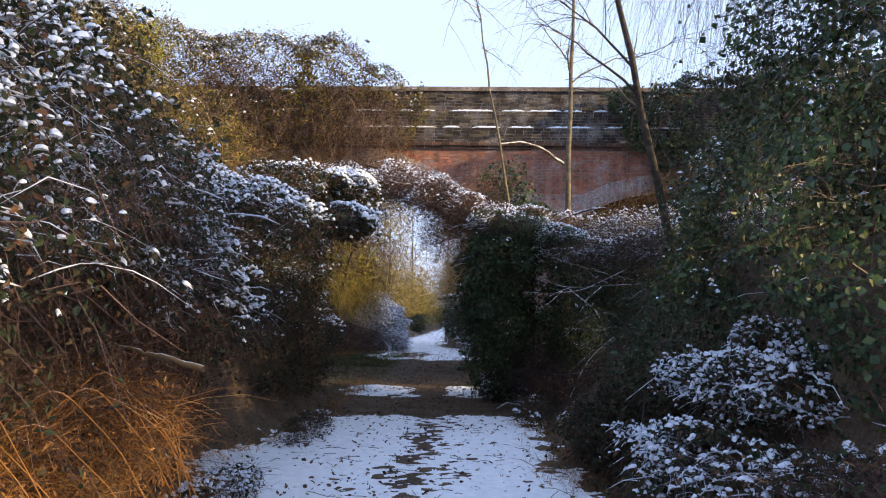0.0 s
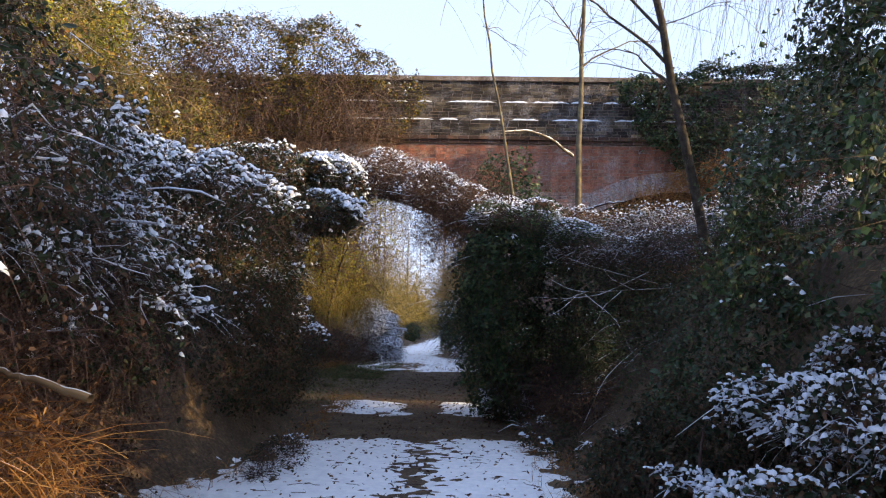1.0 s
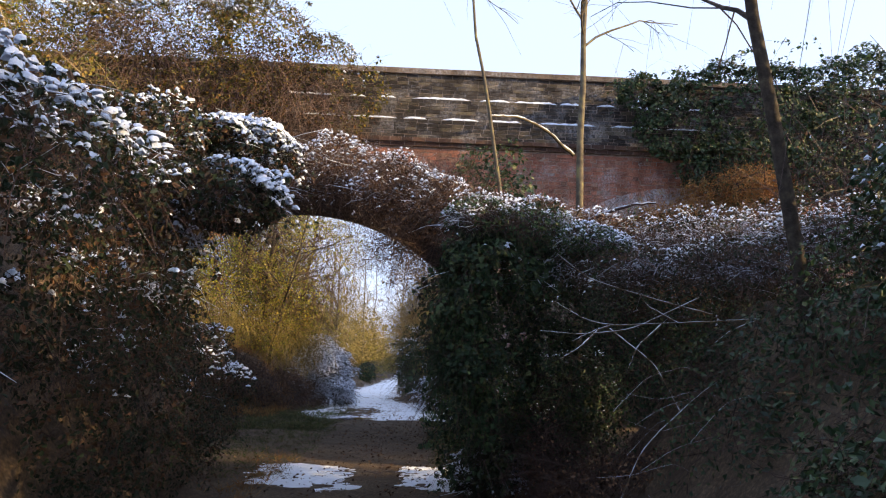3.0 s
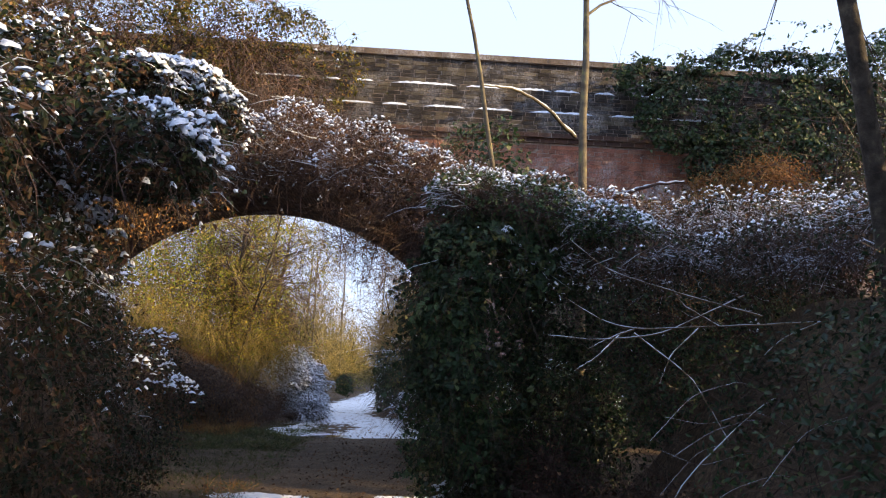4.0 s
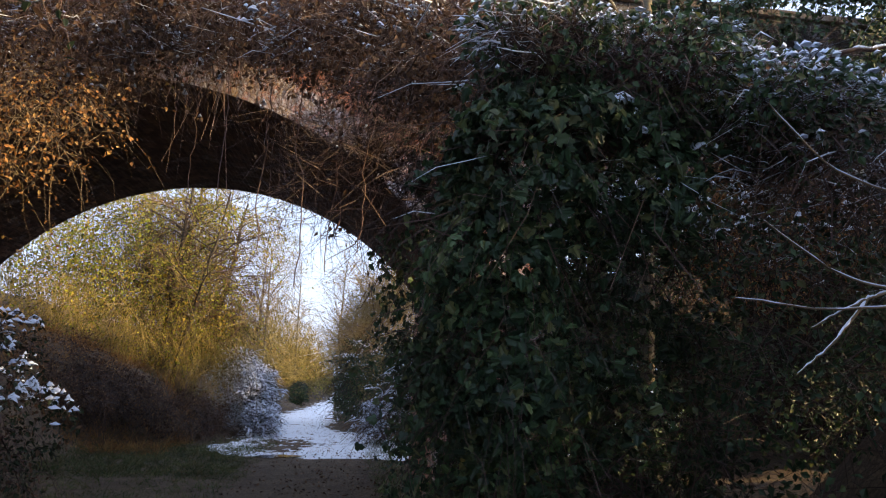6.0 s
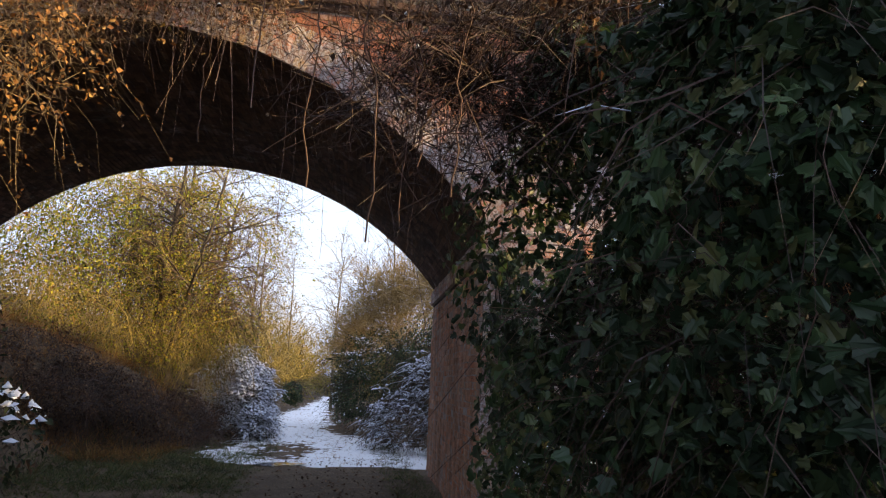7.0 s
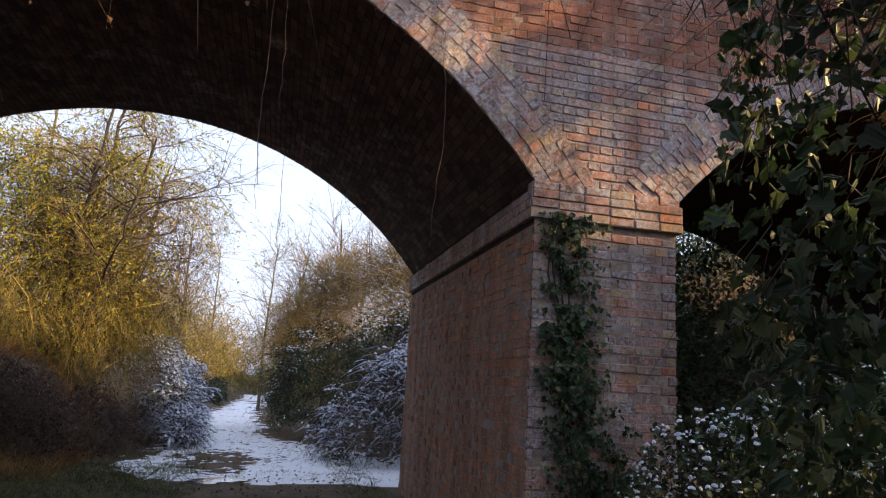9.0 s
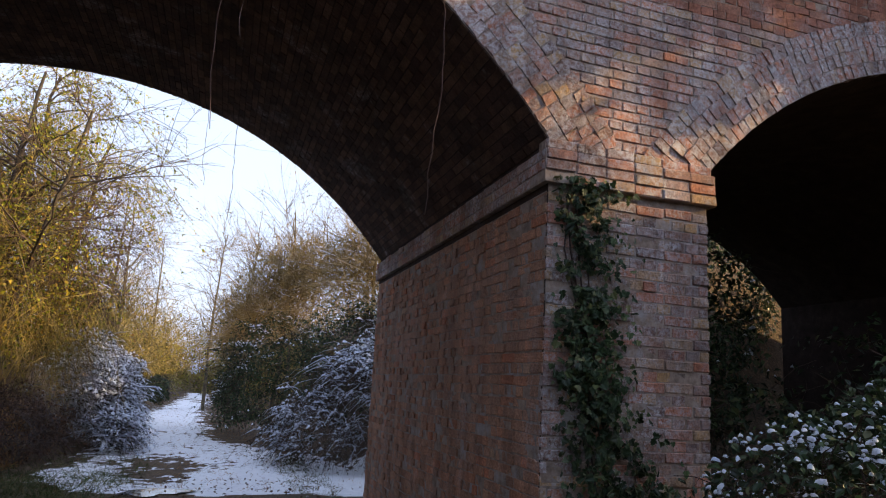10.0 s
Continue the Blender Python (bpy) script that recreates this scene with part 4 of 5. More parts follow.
bush("bramble_roof", "mat of brambles roofing a dark hollow, laced with snow", "bramble",
     [(2.3, 10.6, 2.5, 0.7, 0.7, 0.26), (3.2, 10.2, 2.5, 0.9, 0.8, 0.3), (3.3, 11.2, 2.95, 1.0, 0.9, 0.32), (4.4, 10.4, 2.8, 1.1, 1.0, 0.34), (5.4, 10.8, 3.05, 1.2, 1.1, 0.4), (4.4, 11.8, 3.1, 1.1, 0.8, 0.36)],
     9000, 0.034, "bramble", 9000, 0.2, 0.0028, "stem", 0.4, snow=0.82, snow_size=0.022, stem_snow=1.2, canes=200, cane=0.3, low=2.3, wig=0.12, inner=0.55, up=0.15)
bush("bramble_bank", "snowy bramble bank rising beside the path", "bramble",
     [(3.6, 12.0, 2.5, 1.2, 1.1, 0.7), (5.0, 12.3, 2.8, 1.4, 1.1, 0.6), (6.8, 11.8, 3.2, 1.6, 1.6, 0.8)],
     8000, 0.04, "bramble", 4500, 0.22, 0.003, "stem", 0.5, snow=0.95, snow_size=0.026, stem_snow=1.6, open_to=RIGHT, canes=160, cane=0.35, low=1.9)
bush("dry_grass_slope", "sunlit tawny dry grass on the bank beside the bridge", "grass",
     [(3.7, 15.2, 3.6, 0.5, 0.4, 0.28), (4.4, 15.2, 3.95, 0.55, 0.4, 0.32), (5.1, 15.2, 4.3, 0.6, 0.4, 0.36), (5.9, 15.2, 4.6, 0.7, 0.4, 0.4), (4.6, 15.3, 3.2, 1.0, 0.4, 0.7), (5.8, 15.3, 3.6, 0.9, 0.4, 0.8)],
     5000, 0.06, "straw", 3600, 0.32, 0.003, "straw", 0.4, up=0.3, inner=0.6, wide=0.3, rough=0.25, far=True)
bush("bramble_thicket", "dark bare bramble tangle on the shaded bank", "bramble",
     [(3.1, 9.5, 1.1, 0.75, 1.2, 1.0), (3.5, 8.3, 1.7, 0.8, 1.2, 1.1), (2.7, 7.4, 0.8, 0.65, 1.1, 0.75), (2.5, 11.7, 1.2, 0.8, 0.5, 1.4), (3.4, 11.2, 1.3, 0.9, 0.6, 1.4), (2.9, 12.4, 1.6, 1.0, 0.5, 1.6), (4.2, 12.4, 1.6, 1.0, 0.6, 1.6)],
     13000, 0.05, "ivy", 2200, 0.55, 0.0028, "stem", 0.4, open_to=RIGHT, inner=0.5, wig=0.1)
bush("hedge", "tall dark hedge of ivy and bare twigs", "hedge",
     [(3.3, 6.0, 2.0, 0.9, 1.5, 1.6), (3.3, 4.2, 2.2, 0.9, 1.2, 1.6), (3.7, 7.6, 2.4, 1.0, 1.3, 1.2), (3.6, 5.2, 3.6, 1.0, 1.4, 0.7)],
     19000, 0.05, "ivy", 1500, 0.5, 0.003, "stem", 0.3, snow=0.2, snow_size=0.03, stem_snow=0.2, wide=0.8, open_to=RIGHT, canes=160, cane=0.7, rough=0.45)
bush("bramble_thicket", "low bramble bush heaped with snow at the path's edge", "bramble",
     [(2.25, 4.7, 0.45, 0.7, 1.2, 0.5), (2.8, 5.2, 0.9, 0.8, 1.2, 0.65), (2.15, 6.3, 0.5, 0.55, 1.0, 0.5), (2.0, 7.6, 0.35, 0.45, 0.9, 0.4)],
     11000, 0.04, "bramble", 3000, 0.26, 0.003, "stem", 0.5, snow=0.62, snow_size=0.026, stem_snow=0.7, open_to=RIGHT, canes=700, cane=0.4, low=0.1, rough=0.5, fine=True, lace=1.6)
bush("bramble_thicket", "bare dark bramble beside the path", "bramble",
     [(2.5, 3.1, 0.4, 0.6, 0.9, 0.5)], 1800, 0.035, "bramble", 1300, 0.45, 0.003, "stem", 0.5, snow=0.4, snow_size=0.03, stem_snow=0.4, open_to=RIGHT, canes=40, cane=0.6, fine=True)
# added out of view to keep low sun off both banks
bush("hedge", "unseen dense hedge added on the bank to block the sun", "hedge",
     [(5.8, 8.0, 3.4, 1.2, 1.9, 1.9), (5.4, 5.6, 2.7, 1.2, 1.6, 1.7)], 9000, 0.14, "ivy", 900, 0.6, 0.004, "stem", 0.3, far=True)
# crown added mostly out of view; it shades the near left thicket
bush("birch_crown", "twiggy crown above the hedge, added to block the sun", "birch",
     [(4.8, 1.6, 4.8, 1.7, 1.6, 1.3), (6.2, 3.0, 5.2, 1.6, 1.6, 1.2)],
     9000, 0.06, "dead", 3200, 0.8, 0.0035, "stem", 0.5, inner=0.3, wig=0.06, far=True)
bush("weeping_twigs", "drooping bare twigs of an overhanging birch", "birch",
     [(3.4, 6.0, 5.6, 1.5, 1.8, 0.7), (4.6, 5.0, 5.4, 1.4, 1.8, 1.0), (3.0, 4.2, 5.2, 1.0, 1.2, 0.7)],
     3600, 0.035, "bramble", 3400, 0.9, 0.0025, "stem", 1.3, up=0.2, inner=0.3)

# against the bridge
bush("ivy_curtain", "ivy and old vines hanging over the parapet's end", "ivy",
     [(-4.6, 16.5, 7.2, 1.9, 0.8, 1.05), (-2.6, 16.6, 7.15, 1.1, 0.6, 1.1), (-1.6, 16.5, 6.7, 0.8, 0.45, 0.9), (-0.95, 16.55, 6.4, 0.55, 0.3, 0.65), (-6.8, 16.2, 7.1, 2.0, 0.9, 1.3), (-4.0, 16.2, 6.2, 2.4, 0.6, 0.9)],
     32000, 0.06, "olive", 3600, 0.6, 0.003, "stem", 0.6, snow=0.42, snow_size=0.045, open_to=AHEAD, canes=260, cane=0.9, far=True)
bush("vine_curtain", "rust-brown dead vines hanging from the ivied parapet", "vine",
     [(-2.5, 16.05, 6.3, 1.0, 0.35, 0.8), (-1.7, 16.2, 6.1, 0.8, 0.3, 0.7), (-4.8, 15.7, 6.5, 1.2, 0.4, 0.9)],
     2600, 0.045, "dead", 1300, 0.7, 0.003, "vine", 0.8, open_to=AHEAD, up=-0.3, canes=120, cane=0.9, far=True)
bush("golden_bush", "sunlit golden-green bush high on the bank", "bush",
     [(-7.3, 14.8, 7.0, 1.7, 1.2, 1.5), (-6.4, 12.0, 6.0, 1.4, 1.2, 1.1)], 9000, 0.06, "gold", 1500, 0.7, 0.004, "gold_twig", 0.4, snow=0.2, snow_size=0.045, open_to=LEFT, rough=0.5, inner=0.5, far=True)
bush("vine_curtain", "sunlit curtain of dead vines over the bridge face", "vine",
     [(-4.6, 16.35, 5.4, 2.6, 0.4, 0.9), (-2.0, 16.5, 5.5, 1.2, 0.25, 0.5)],
     8000, 0.042, "dead", 2600, 0.4, 0.0026, "twig", 0.3, snow=0.05, open_to=AHEAD, wig=0.12, canes=160, cane=0.9)
bush("vine_curtain", "golden dead vines hanging free in the sun", "vine",
     [(-3.1, 15.0, 4.1, 0.9, 0.6, 0.8), (-4.3, 15.2, 3.8, 1.0, 0.7, 1.3)],
     3600, 0.045, "straw", 1500, 0.45, 0.0026, "twig", 0.35, wig=0.12, canes=160, cane=0.7, inner=0.4)
bush("ivy_curtain", "dark ivy mass overgrowing the parapet, frosted with snow", "ivy",
     [(6.6, 16.5, 6.5, 2.0, 0.4, 0.8), (9.0, 16.5, 6.5, 2.2, 0.4, 1.2), (7.0, 16.5, 5.9, 1.8, 0.35, 0.8), (5.2, 16.5, 6.1, 0.95, 0.35, 0.75), (4.4, 16.6, 6.7, 0.6, 0.3, 0.35), (6.6, 16.45, 5.2, 1.5, 0.35, 0.6)],
     26000, 0.075, "ivy", 1200, 0.5, 0.003, "stem", 0.4, snow=0.42, snow_size=0.035, wide=0.8, open_to=AHEAD, canes=260, rough=0.4, far=True)
bush("thorn_thicket", "bare thorn scrub on the bank below the parapet", "thicket",
     [(6.8, 13.8, 4.0, 1.5, 1.2, 1.3), (9.0, 13.0, 4.6, 1.8, 1.6, 1.6)],
     2200, 0.06, "dead", 2000, 0.7, 0.0035, "stem", 0.2, snow=0.1, snow_size=0.035, stem_snow=0.1, up=0.7, inner=0.2, canes=60, far=True)
# added behind the bramble bank to keep sun off the lower pier front
bush("holly_bush", "hidden dense bush added to shade the pier's foot", "bush",
     [(6.5, 15.2, 2.0, 1.0, 0.7, 1.0), (8.2, 14.6, 2.6, 1.2, 0.8, 0.9)], 6000, 0.07, "ivy", 500, 0.5, 0.004, "stem", 0.3, far=True)
bush("bramble_thicket", "low snowy bramble before the pier", "bramble",
     [(2.15, 15.2, 0.7, 0.75, 0.7, 0.7), (2.9, 15.3, 0.95, 0.85, 0.8, 0.8)],
     7000, 0.042, "ivy", 1200, 0.26, 0.003, "stem", 0.5, snow=0.4, snow_size=0.018, stem_snow=0.6, open_to=RIGHT, canes=240, cane=0.5, low=0.2, fine=True, lace=1.4)
# several of these masses are added to cover the lit far opening with darkness
bush("ivy_bush", "dark bushes in the side arch, some added to darken it", "bush",
     [(4.0, 21.0, 1.2, 1.2, 1.2, 1.3), (6.2, 21.5, 3.0, 1.1, 0.6, 1.3), (5.5, 20.6, 2.0, 0.9, 0.6, 1.3), (5.8, 22.8, 1.8, 1.6, 1.5, 2.0), (3.8, 24.0, 1.5, 0.9, 1.0, 1.7), (7.0, 24.5, 3.0, 2.0, 1.5, 2.6), (9.0, 25.5, 3.5, 2.0, 1.5, 2.4), (5.2, 25.6, 3.4, 1.9, 1.5, 2.3), (4.4, 23.3, 2.2, 1.5, 0.8, 2.2), (6.5, 18.5, 1.2, 1.2, 1.5, 1.3), (8.0, 23.3, 3.2, 1.8, 0.8, 1.9), (6.0, 23.5, 2.6, 1.6, 0.8, 2.2), (4.6, 19.0, 0.9, 1.5, 1.2, 1.0)],
     24000, 0.09, "ivy", 900, 0.6, 0.004, "stem", 0.4, snow=0.12, snow_size=0.05, open_to=AHEAD, far=True)

# leaf clumps added out of view; their gaps throw sun dapples on the brick face
crowns = np.random.default_rng(4)
bush("holly_tree", "unseen leafy crowns added to dapple the sun on the bridge", "tree",
     [(crowns.uniform(9.4, 12.4), crowns.uniform(12.6, 15.2), crowns.uniform(2.8, 4.9), 0.5, 0.5, 0.42) for _ in range(15)] + [(crowns.uniform(10.4, 13.4), crowns.uniform(11.8, 14.6), crowns.uniform(5.2, 9.0), 0.42, 0.42, 0.34) for _ in range(26)],
     5500, 0.25, "ivy", 400, 0.7, 0.006, "stem", 0.3, rough=0.5, inner=0.3, far=True)

# ivy climbing the pier's front
P = np.stack([1.58 + rng.normal(0, 0.14, 3200), np.full(3200, FRONT - 0.03) - rng.random(3200) ** 2 * 0.09, rng.uniform(0.2, 2.95, 3200)], -1)
P[:, 0] += np.clip(1.75 - P[:, 2], 0, 2) * rng.uniform(0, 0.75, 3200)
P = P[(lumpy(P, 5.0) > -0.1) & (P[:, 0] < 2.5) & (P[:, 0] > 1.33)]
climber = thing("climbing_ivy", "ivy climbing the front of the brick pier", "ivy", at=(1.5, FRONT - 0.04, 0.0))
for ob in (bulk("foliage", *leaves(P, np.tile([0, -1.0, 0.25], (len(P), 1)), 0.042, 0.5, 0.9, "ivy"), "ivy", climber),
           bulk("runner", *tubes(np.stack([np.stack([np.linspace(1.75 + 0.06 * i, 1.42 + 0.03 * i, 9) + rng.normal(0, 0.02, 9), np.full(9, FRONT - 0.012), np.linspace(0.1, 2.8, 9)], -1) for i in range(4)]), np.full((4, 9), 0.007), 4), "stem", climber)):
    ob.matrix_parent_inverse = Matrix.Translation(-climber.location)
    tagged(ob, kind="stuff")

# beyond the bridge
bush("snowy_bush", "rounded bush white with snow beside the path", "bush",
     [(-2.35, 28.3, 0.9, 0.6, 1.0, 0.95), (-2.95, 29.5, 1.0, 0.8, 1.2, 1.0), (-2.1, 27.7, 0.35, 0.45, 0.7, 0.5)], 2500, 0.04, "bramble", 2200, 0.4, 0.004, "stem", 0.5, snow=1.5, snow_size=0.05, stem_snow=1.6, rough=0.4, open_to=LEFT, low=0.1, canes=750, cane=0.4, flow=(0.8, -0.5, 0.35), lace=2.3)
bush("bramble_thicket", "brown bramble under the willow", "bramble",
     [(-3.7, 25.8, 0.5, 1.0, 1.4, 0.6), (-4.9, 25.2, 0.9, 1.2, 1.5, 0.75), (-5.6, 23.8, 1.0, 1.5, 1.2, 0.75), (-6.8, 24.4, 1.5, 1.5, 1.5, 0.9)], 11000, 0.05, "dead", 3200, 0.5, 0.004, "stem", 0.6, open_to=LEFT, canes=160, rough=0.4, far=True)
bush("snowy_bramble", "arching bramble canes pouring down the slope, lined with snow", "bramble",
     [(2.3, 25.9, 1.3, 0.9, 1.1, 1.1), (1.5, 26.2, 0.6, 0.8, 1.2, 0.7), (2.9, 26.6, 1.9, 0.8, 1.0, 0.9)], 2500, 0.04, "bramble", 1600, 0.6, 0.0035, "stem", 1.1, snow=1.05, snow_size=0.045, stem_snow=1.2, open_to=RIGHT, low=0.1, canes=650, cane=0.7, flow=(-0.9, -0.55, 0.45), lace=2.3)
bush("ivy_bush", "dark ivy-clad bush on the bank", "bush",
     [(2.5, 28.2, 2.0, 1.2, 1.4, 1.2), (1.0, 30.6, 1.6, 1.2, 1.6, 1.3), (3.2, 26.9, 2.5, 1.0, 1.2, 0.9), (0.5, 33.0, 1.0, 0.8, 2.0, 0.9)], 17000, 0.06, "ivy", 1000, 0.6, 0.004, "stem", 0.3, snow=0.35, snow_size=0.04, open_to=RIGHT, canes=160, far=True)
bush("pale_thicket", "sunlit thicket of pale golden twigs", "thicket",
     [(3.2, 28.6, 4.0, 1.5, 1.8, 1.2), (1.6, 31.0, 3.7, 1.4, 1.8, 1.2), (0.6, 33.5, 2.6, 1.0, 2.0, 1.3)], 6000, 0.05, "pale", 5600, 0.9, 0.005, "pale", 0.15, snow=0.5, snow_size=0.04, stem_snow=0.6, up=0.8, inner=0.4, open_to=RIGHT, far=True)
bush("willow_thicket", "golden-green sunlit willow scrub", "thicket",
     [(-5.41, 29.2, 3.45, 1.79, 2.0, 2.18), (-7.25, 28.1, 3.91, 2.02, 2.0, 2.99), (-5.64, 32.6, 3.22, 1.79, 2.5, 2.53), (-6.79, 31.1, 5.52, 2.24, 2.8, 2.07), (-3.9, 28.6, 3.2, 1.3, 1.3, 1.5)],
     36000, 0.072, "gold", 1500, 0.8, 0.0045, "gold_twig", 0.7, inner=0.35, rough=0.6, open_to=LEFT, canes=260, cane=1.0, far=True)
bush("willow_twigs", "rust-brown twigs trailing down from the willow", "thicket",
     [(-3.7, 27.4, 2.3, 1.4, 0.7, 0.9), (-5.4, 26.9, 2.6, 1.5, 0.8, 1.1), (-7.0, 26.6, 3.0, 1.3, 0.9, 1.2)],
     1800, 0.05, "olive", 1800, 0.8, 0.0035, "gold_twig", 1.0, up=-0.3, inner=0.3, wig=0.09, far=True)
bush("willow_thicket", "bare dark twigs through the willow scrub", "thicket",
     [(-5.18, 29.6, 4.60, 2.02, 2.0, 2.07), (-4.2, 29.0, 4.2, 1.8, 1.4, 1.84), (-3.6, 28.2, 3.4, 1.34, 1.0, 1.38)],
     900, 0.05, "dead", 3600, 0.9, 0.006, "stem", 0.5, inner=0.2, wig=0.1)
for x, y, h in ((-4.9, 28.4, 5.8), (-5.4, 31.0, 6.6), (-4.7, 34.0, 6.2)):
    limb_tree("willow", "sunlit willow with golden-green drooping twigs", "tree", (x, y), h, (0.12, 0.0), 0.11, 22, 2.6, 900, 0.7, "gold_twig", bark="dark_bark", start=0.2, n_leaf=5000, leaf=0.06, leaf_mat="gold", droop=0.4, rise=0.9, group="willows beyond the bridge")
limb_tree("thorn_tree", "spreading bare thorn tree before the willows", "tree", (-4.3, 27.4), 5.2, (0.22, 0.0), 0.08, 16, 3.2, 700, 0.6, "stem", bark="dark_bark", start=0.3, rise=0.6, droop=0.1)
for x, y, h in ((5.6, 31, 6.0), (4.5, 36, 7.0), (6.0, 42, 8.0), (2.8, 45, 7.0), (-5.5, 38, 8.5), (-4.5, 46, 8.0), (-7, 34, 9.0), (1.8, 62, 8.0), (-3.2, 56, 9.0), (5.0, 55, 9.0), (2.4, 39, 5.5), (-3.6, 41, 7.0), (-0.3, 44, 7.5), (0.6, 37, 6.0), (1.4, 34, 6.5)):
    limb_tree("bare_tree", "slender bare winter tree", "tree", (x, y), h, (rng.normal(0, 0.03), 0), 0.07, 16, 2.2, 360, 0.7, "twig", droop=0.05, rise=1.4, group="bare trees beyond the bridge", n_leaf=400, leaf=0.06, leaf_mat="pale")
bush("far_thicket", "golden sunlit thicket along the path's far stretch", "thicket",
     [(-4.4, 38, 1.6, 1.4, 4.0, 2.2), (-4.4, 46, 2.0, 1.8, 5.0, 2.8), (-4.2, 56, 2.0, 2.2, 6.0, 3.4), (3.4, 46, 1.3, 2.2, 6.0, 2.4), (4.2, 58, 1.8, 2.0, 6.0, 2.6), (-10, 32, 3.0, 3.0, 6.0, 4.0)],
     16000, 0.09, "olive", 7000, 1.1, 0.008, "gold_twig", 0.2, up=0.8, inner=0.4, rough=0.5, open_to=AHEAD, far=True)
bush("far_thicket", "low golden bushes where the path bends out of sight", "thicket",
     [(2.6, 64, 1.2, 2.4, 2.0, 2.4), (-3.2, 62, 1.8, 2.0, 3.0, 3.0), (-0.4, 72, 1.5, 2.5, 2.0, 3.2)],
     6000, 0.12, "gold", 4000, 1.0, 0.012, "gold_twig", 0.2, up=0.8, inner=0.4, rough=0.5, open_to=AHEAD, far=True)
bush("ivy_bush", "small dark evergreen bush at the path's bend", "bush",
     [(-2.1, 45, 0.7, 0.6, 0.8, 0.75)], 2500, 0.08, "ivy", 200, 0.4, 0.006, "stem", 0.3, open_to=AHEAD, far=True)
bush("far_wood", "distant sunlit wood closing the cutting", "wood",
     [(0.5, 78, 2.5, 6.0, 3.0, 5.0), (-7, 70, 3.0, 5.0, 6.0, 6.0), (8.0, 70, 2.5, 5.0, 6.0, 5.0), (-16, 60, 4.0, 5.0, 12.0, 5.0), (16, 80, 4.0, 6.0, 12.0, 5.0)],
     14000, 0.13, "pale", 6000, 1.6, 0.014, "gold_twig", 0.1, up=1.0, inner=0.3, open_to=AHEAD, far=True)

# trees in front of the bridge
limb_tree("sapling", "thin leaning sapling grown through the tangle", "tree", (1.35, 12.1, 3.2), 5.0, (-0.16, 0.0), 0.024, 5, 1.4, 40, 0.4, "twig", start=0.45, rise=0.6)
limb_tree("ash_tree", "slim lichen-covered tree trunk with bare boughs", "tree", (2.5, 13.4, 1.6), 8.5, (0.02, 0.0), 0.06, 12, 2.4, 160, 0.5, "twig", start=0.5, rise=0.8)
limb_tree("dark_tree", "dark leaning trunk among the hedge", "tree", (3.7, 9.7, 1.0), 7.0, (-0.28, -0.25), 0.065, 12, 1.8, 240, 0.5, "stem", start=0.4, rise=0.9, bark="dark_bark")


# ---- snowy boughs ----
def bough(name, label, category, lines, thick, mat, snowy):
    """Bent boughs through a few places each, with snow along their tops."""
    root = thing(name, label, category, at=lines[0][0])
    for ctrl in lines:
        c = np.array(ctrl, float)
        t = np.linspace(0, len(c) - 1, 22)
        pts = np.stack([np.interp(t, np.arange(len(c)), c[:, i]) for i in range(3)], -1)
        for _ in range(3):
            pts[1:-1] = 0.25 * pts[:-2] + 0.5 * pts[1:-1] + 0.25 * pts[2:]
        pts[1:-1] += rng.normal(0, thick * 0.2, (20, 3))
        r = thick * np.linspace(0.35, 1.1, 22)
        ob = bulk("branch", *tubes(pts[None], r[None], 6), mat, root, smooth=True)
        ob.matrix_parent_inverse = Matrix.Translation(-root.location)
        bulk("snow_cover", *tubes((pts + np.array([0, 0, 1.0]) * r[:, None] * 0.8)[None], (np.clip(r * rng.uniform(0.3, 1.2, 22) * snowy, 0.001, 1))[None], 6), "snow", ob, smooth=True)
    return root


bough("fallen_branch", "snow-dusted bare branch lying out of the dark bank", "branch",
      [[(1.57, 10.26, 2.13), (1.85, 10.32, 1.98), (2.1, 10.36, 1.93), (2.7, 10.3, 1.97), (3.4, 10.2, 2.02)],
       [(1.75, 10.3, 1.78), (1.95, 10.33, 1.88), (2.1, 10.36, 1.93)],
       [(1.45, 10.25, 1.86), (1.8, 10.3, 1.84), (2.3, 10.35, 1.9), (2.9, 10.3, 2.2)],
       [(2.2, 10.15, 1.55), (2.3, 10.2, 1.75), (2.55, 10.3, 1.95)],
       [(1.6, 10.25, 2.55), (1.9, 10.35, 2.35), (2.4, 10.3, 2.2), (3.0, 10.25, 2.05)],
       [(2.6, 10.0, 1.2), (2.45, 10.2, 1.6), (2.1, 10.36, 1.9)],
       [(2.0, 10.0, 0.3), (2.3, 10.1, 0.9), (2.9, 10.2, 1.4), (3.4, 10.4, 1.6)],
       [(2.25, 10.1, 2.25), (2.4, 10.2, 2.1), (2.7, 10.3, 1.97)], [(1.62, 10.2, 1.62), (1.8, 10.28, 1.72), (2.0, 10.34, 1.9)], [(2.9, 10.1, 1.75), (3.1, 10.15, 1.9), (3.4, 10.2, 2.02)]], 0.0062, "twig", 0.9)
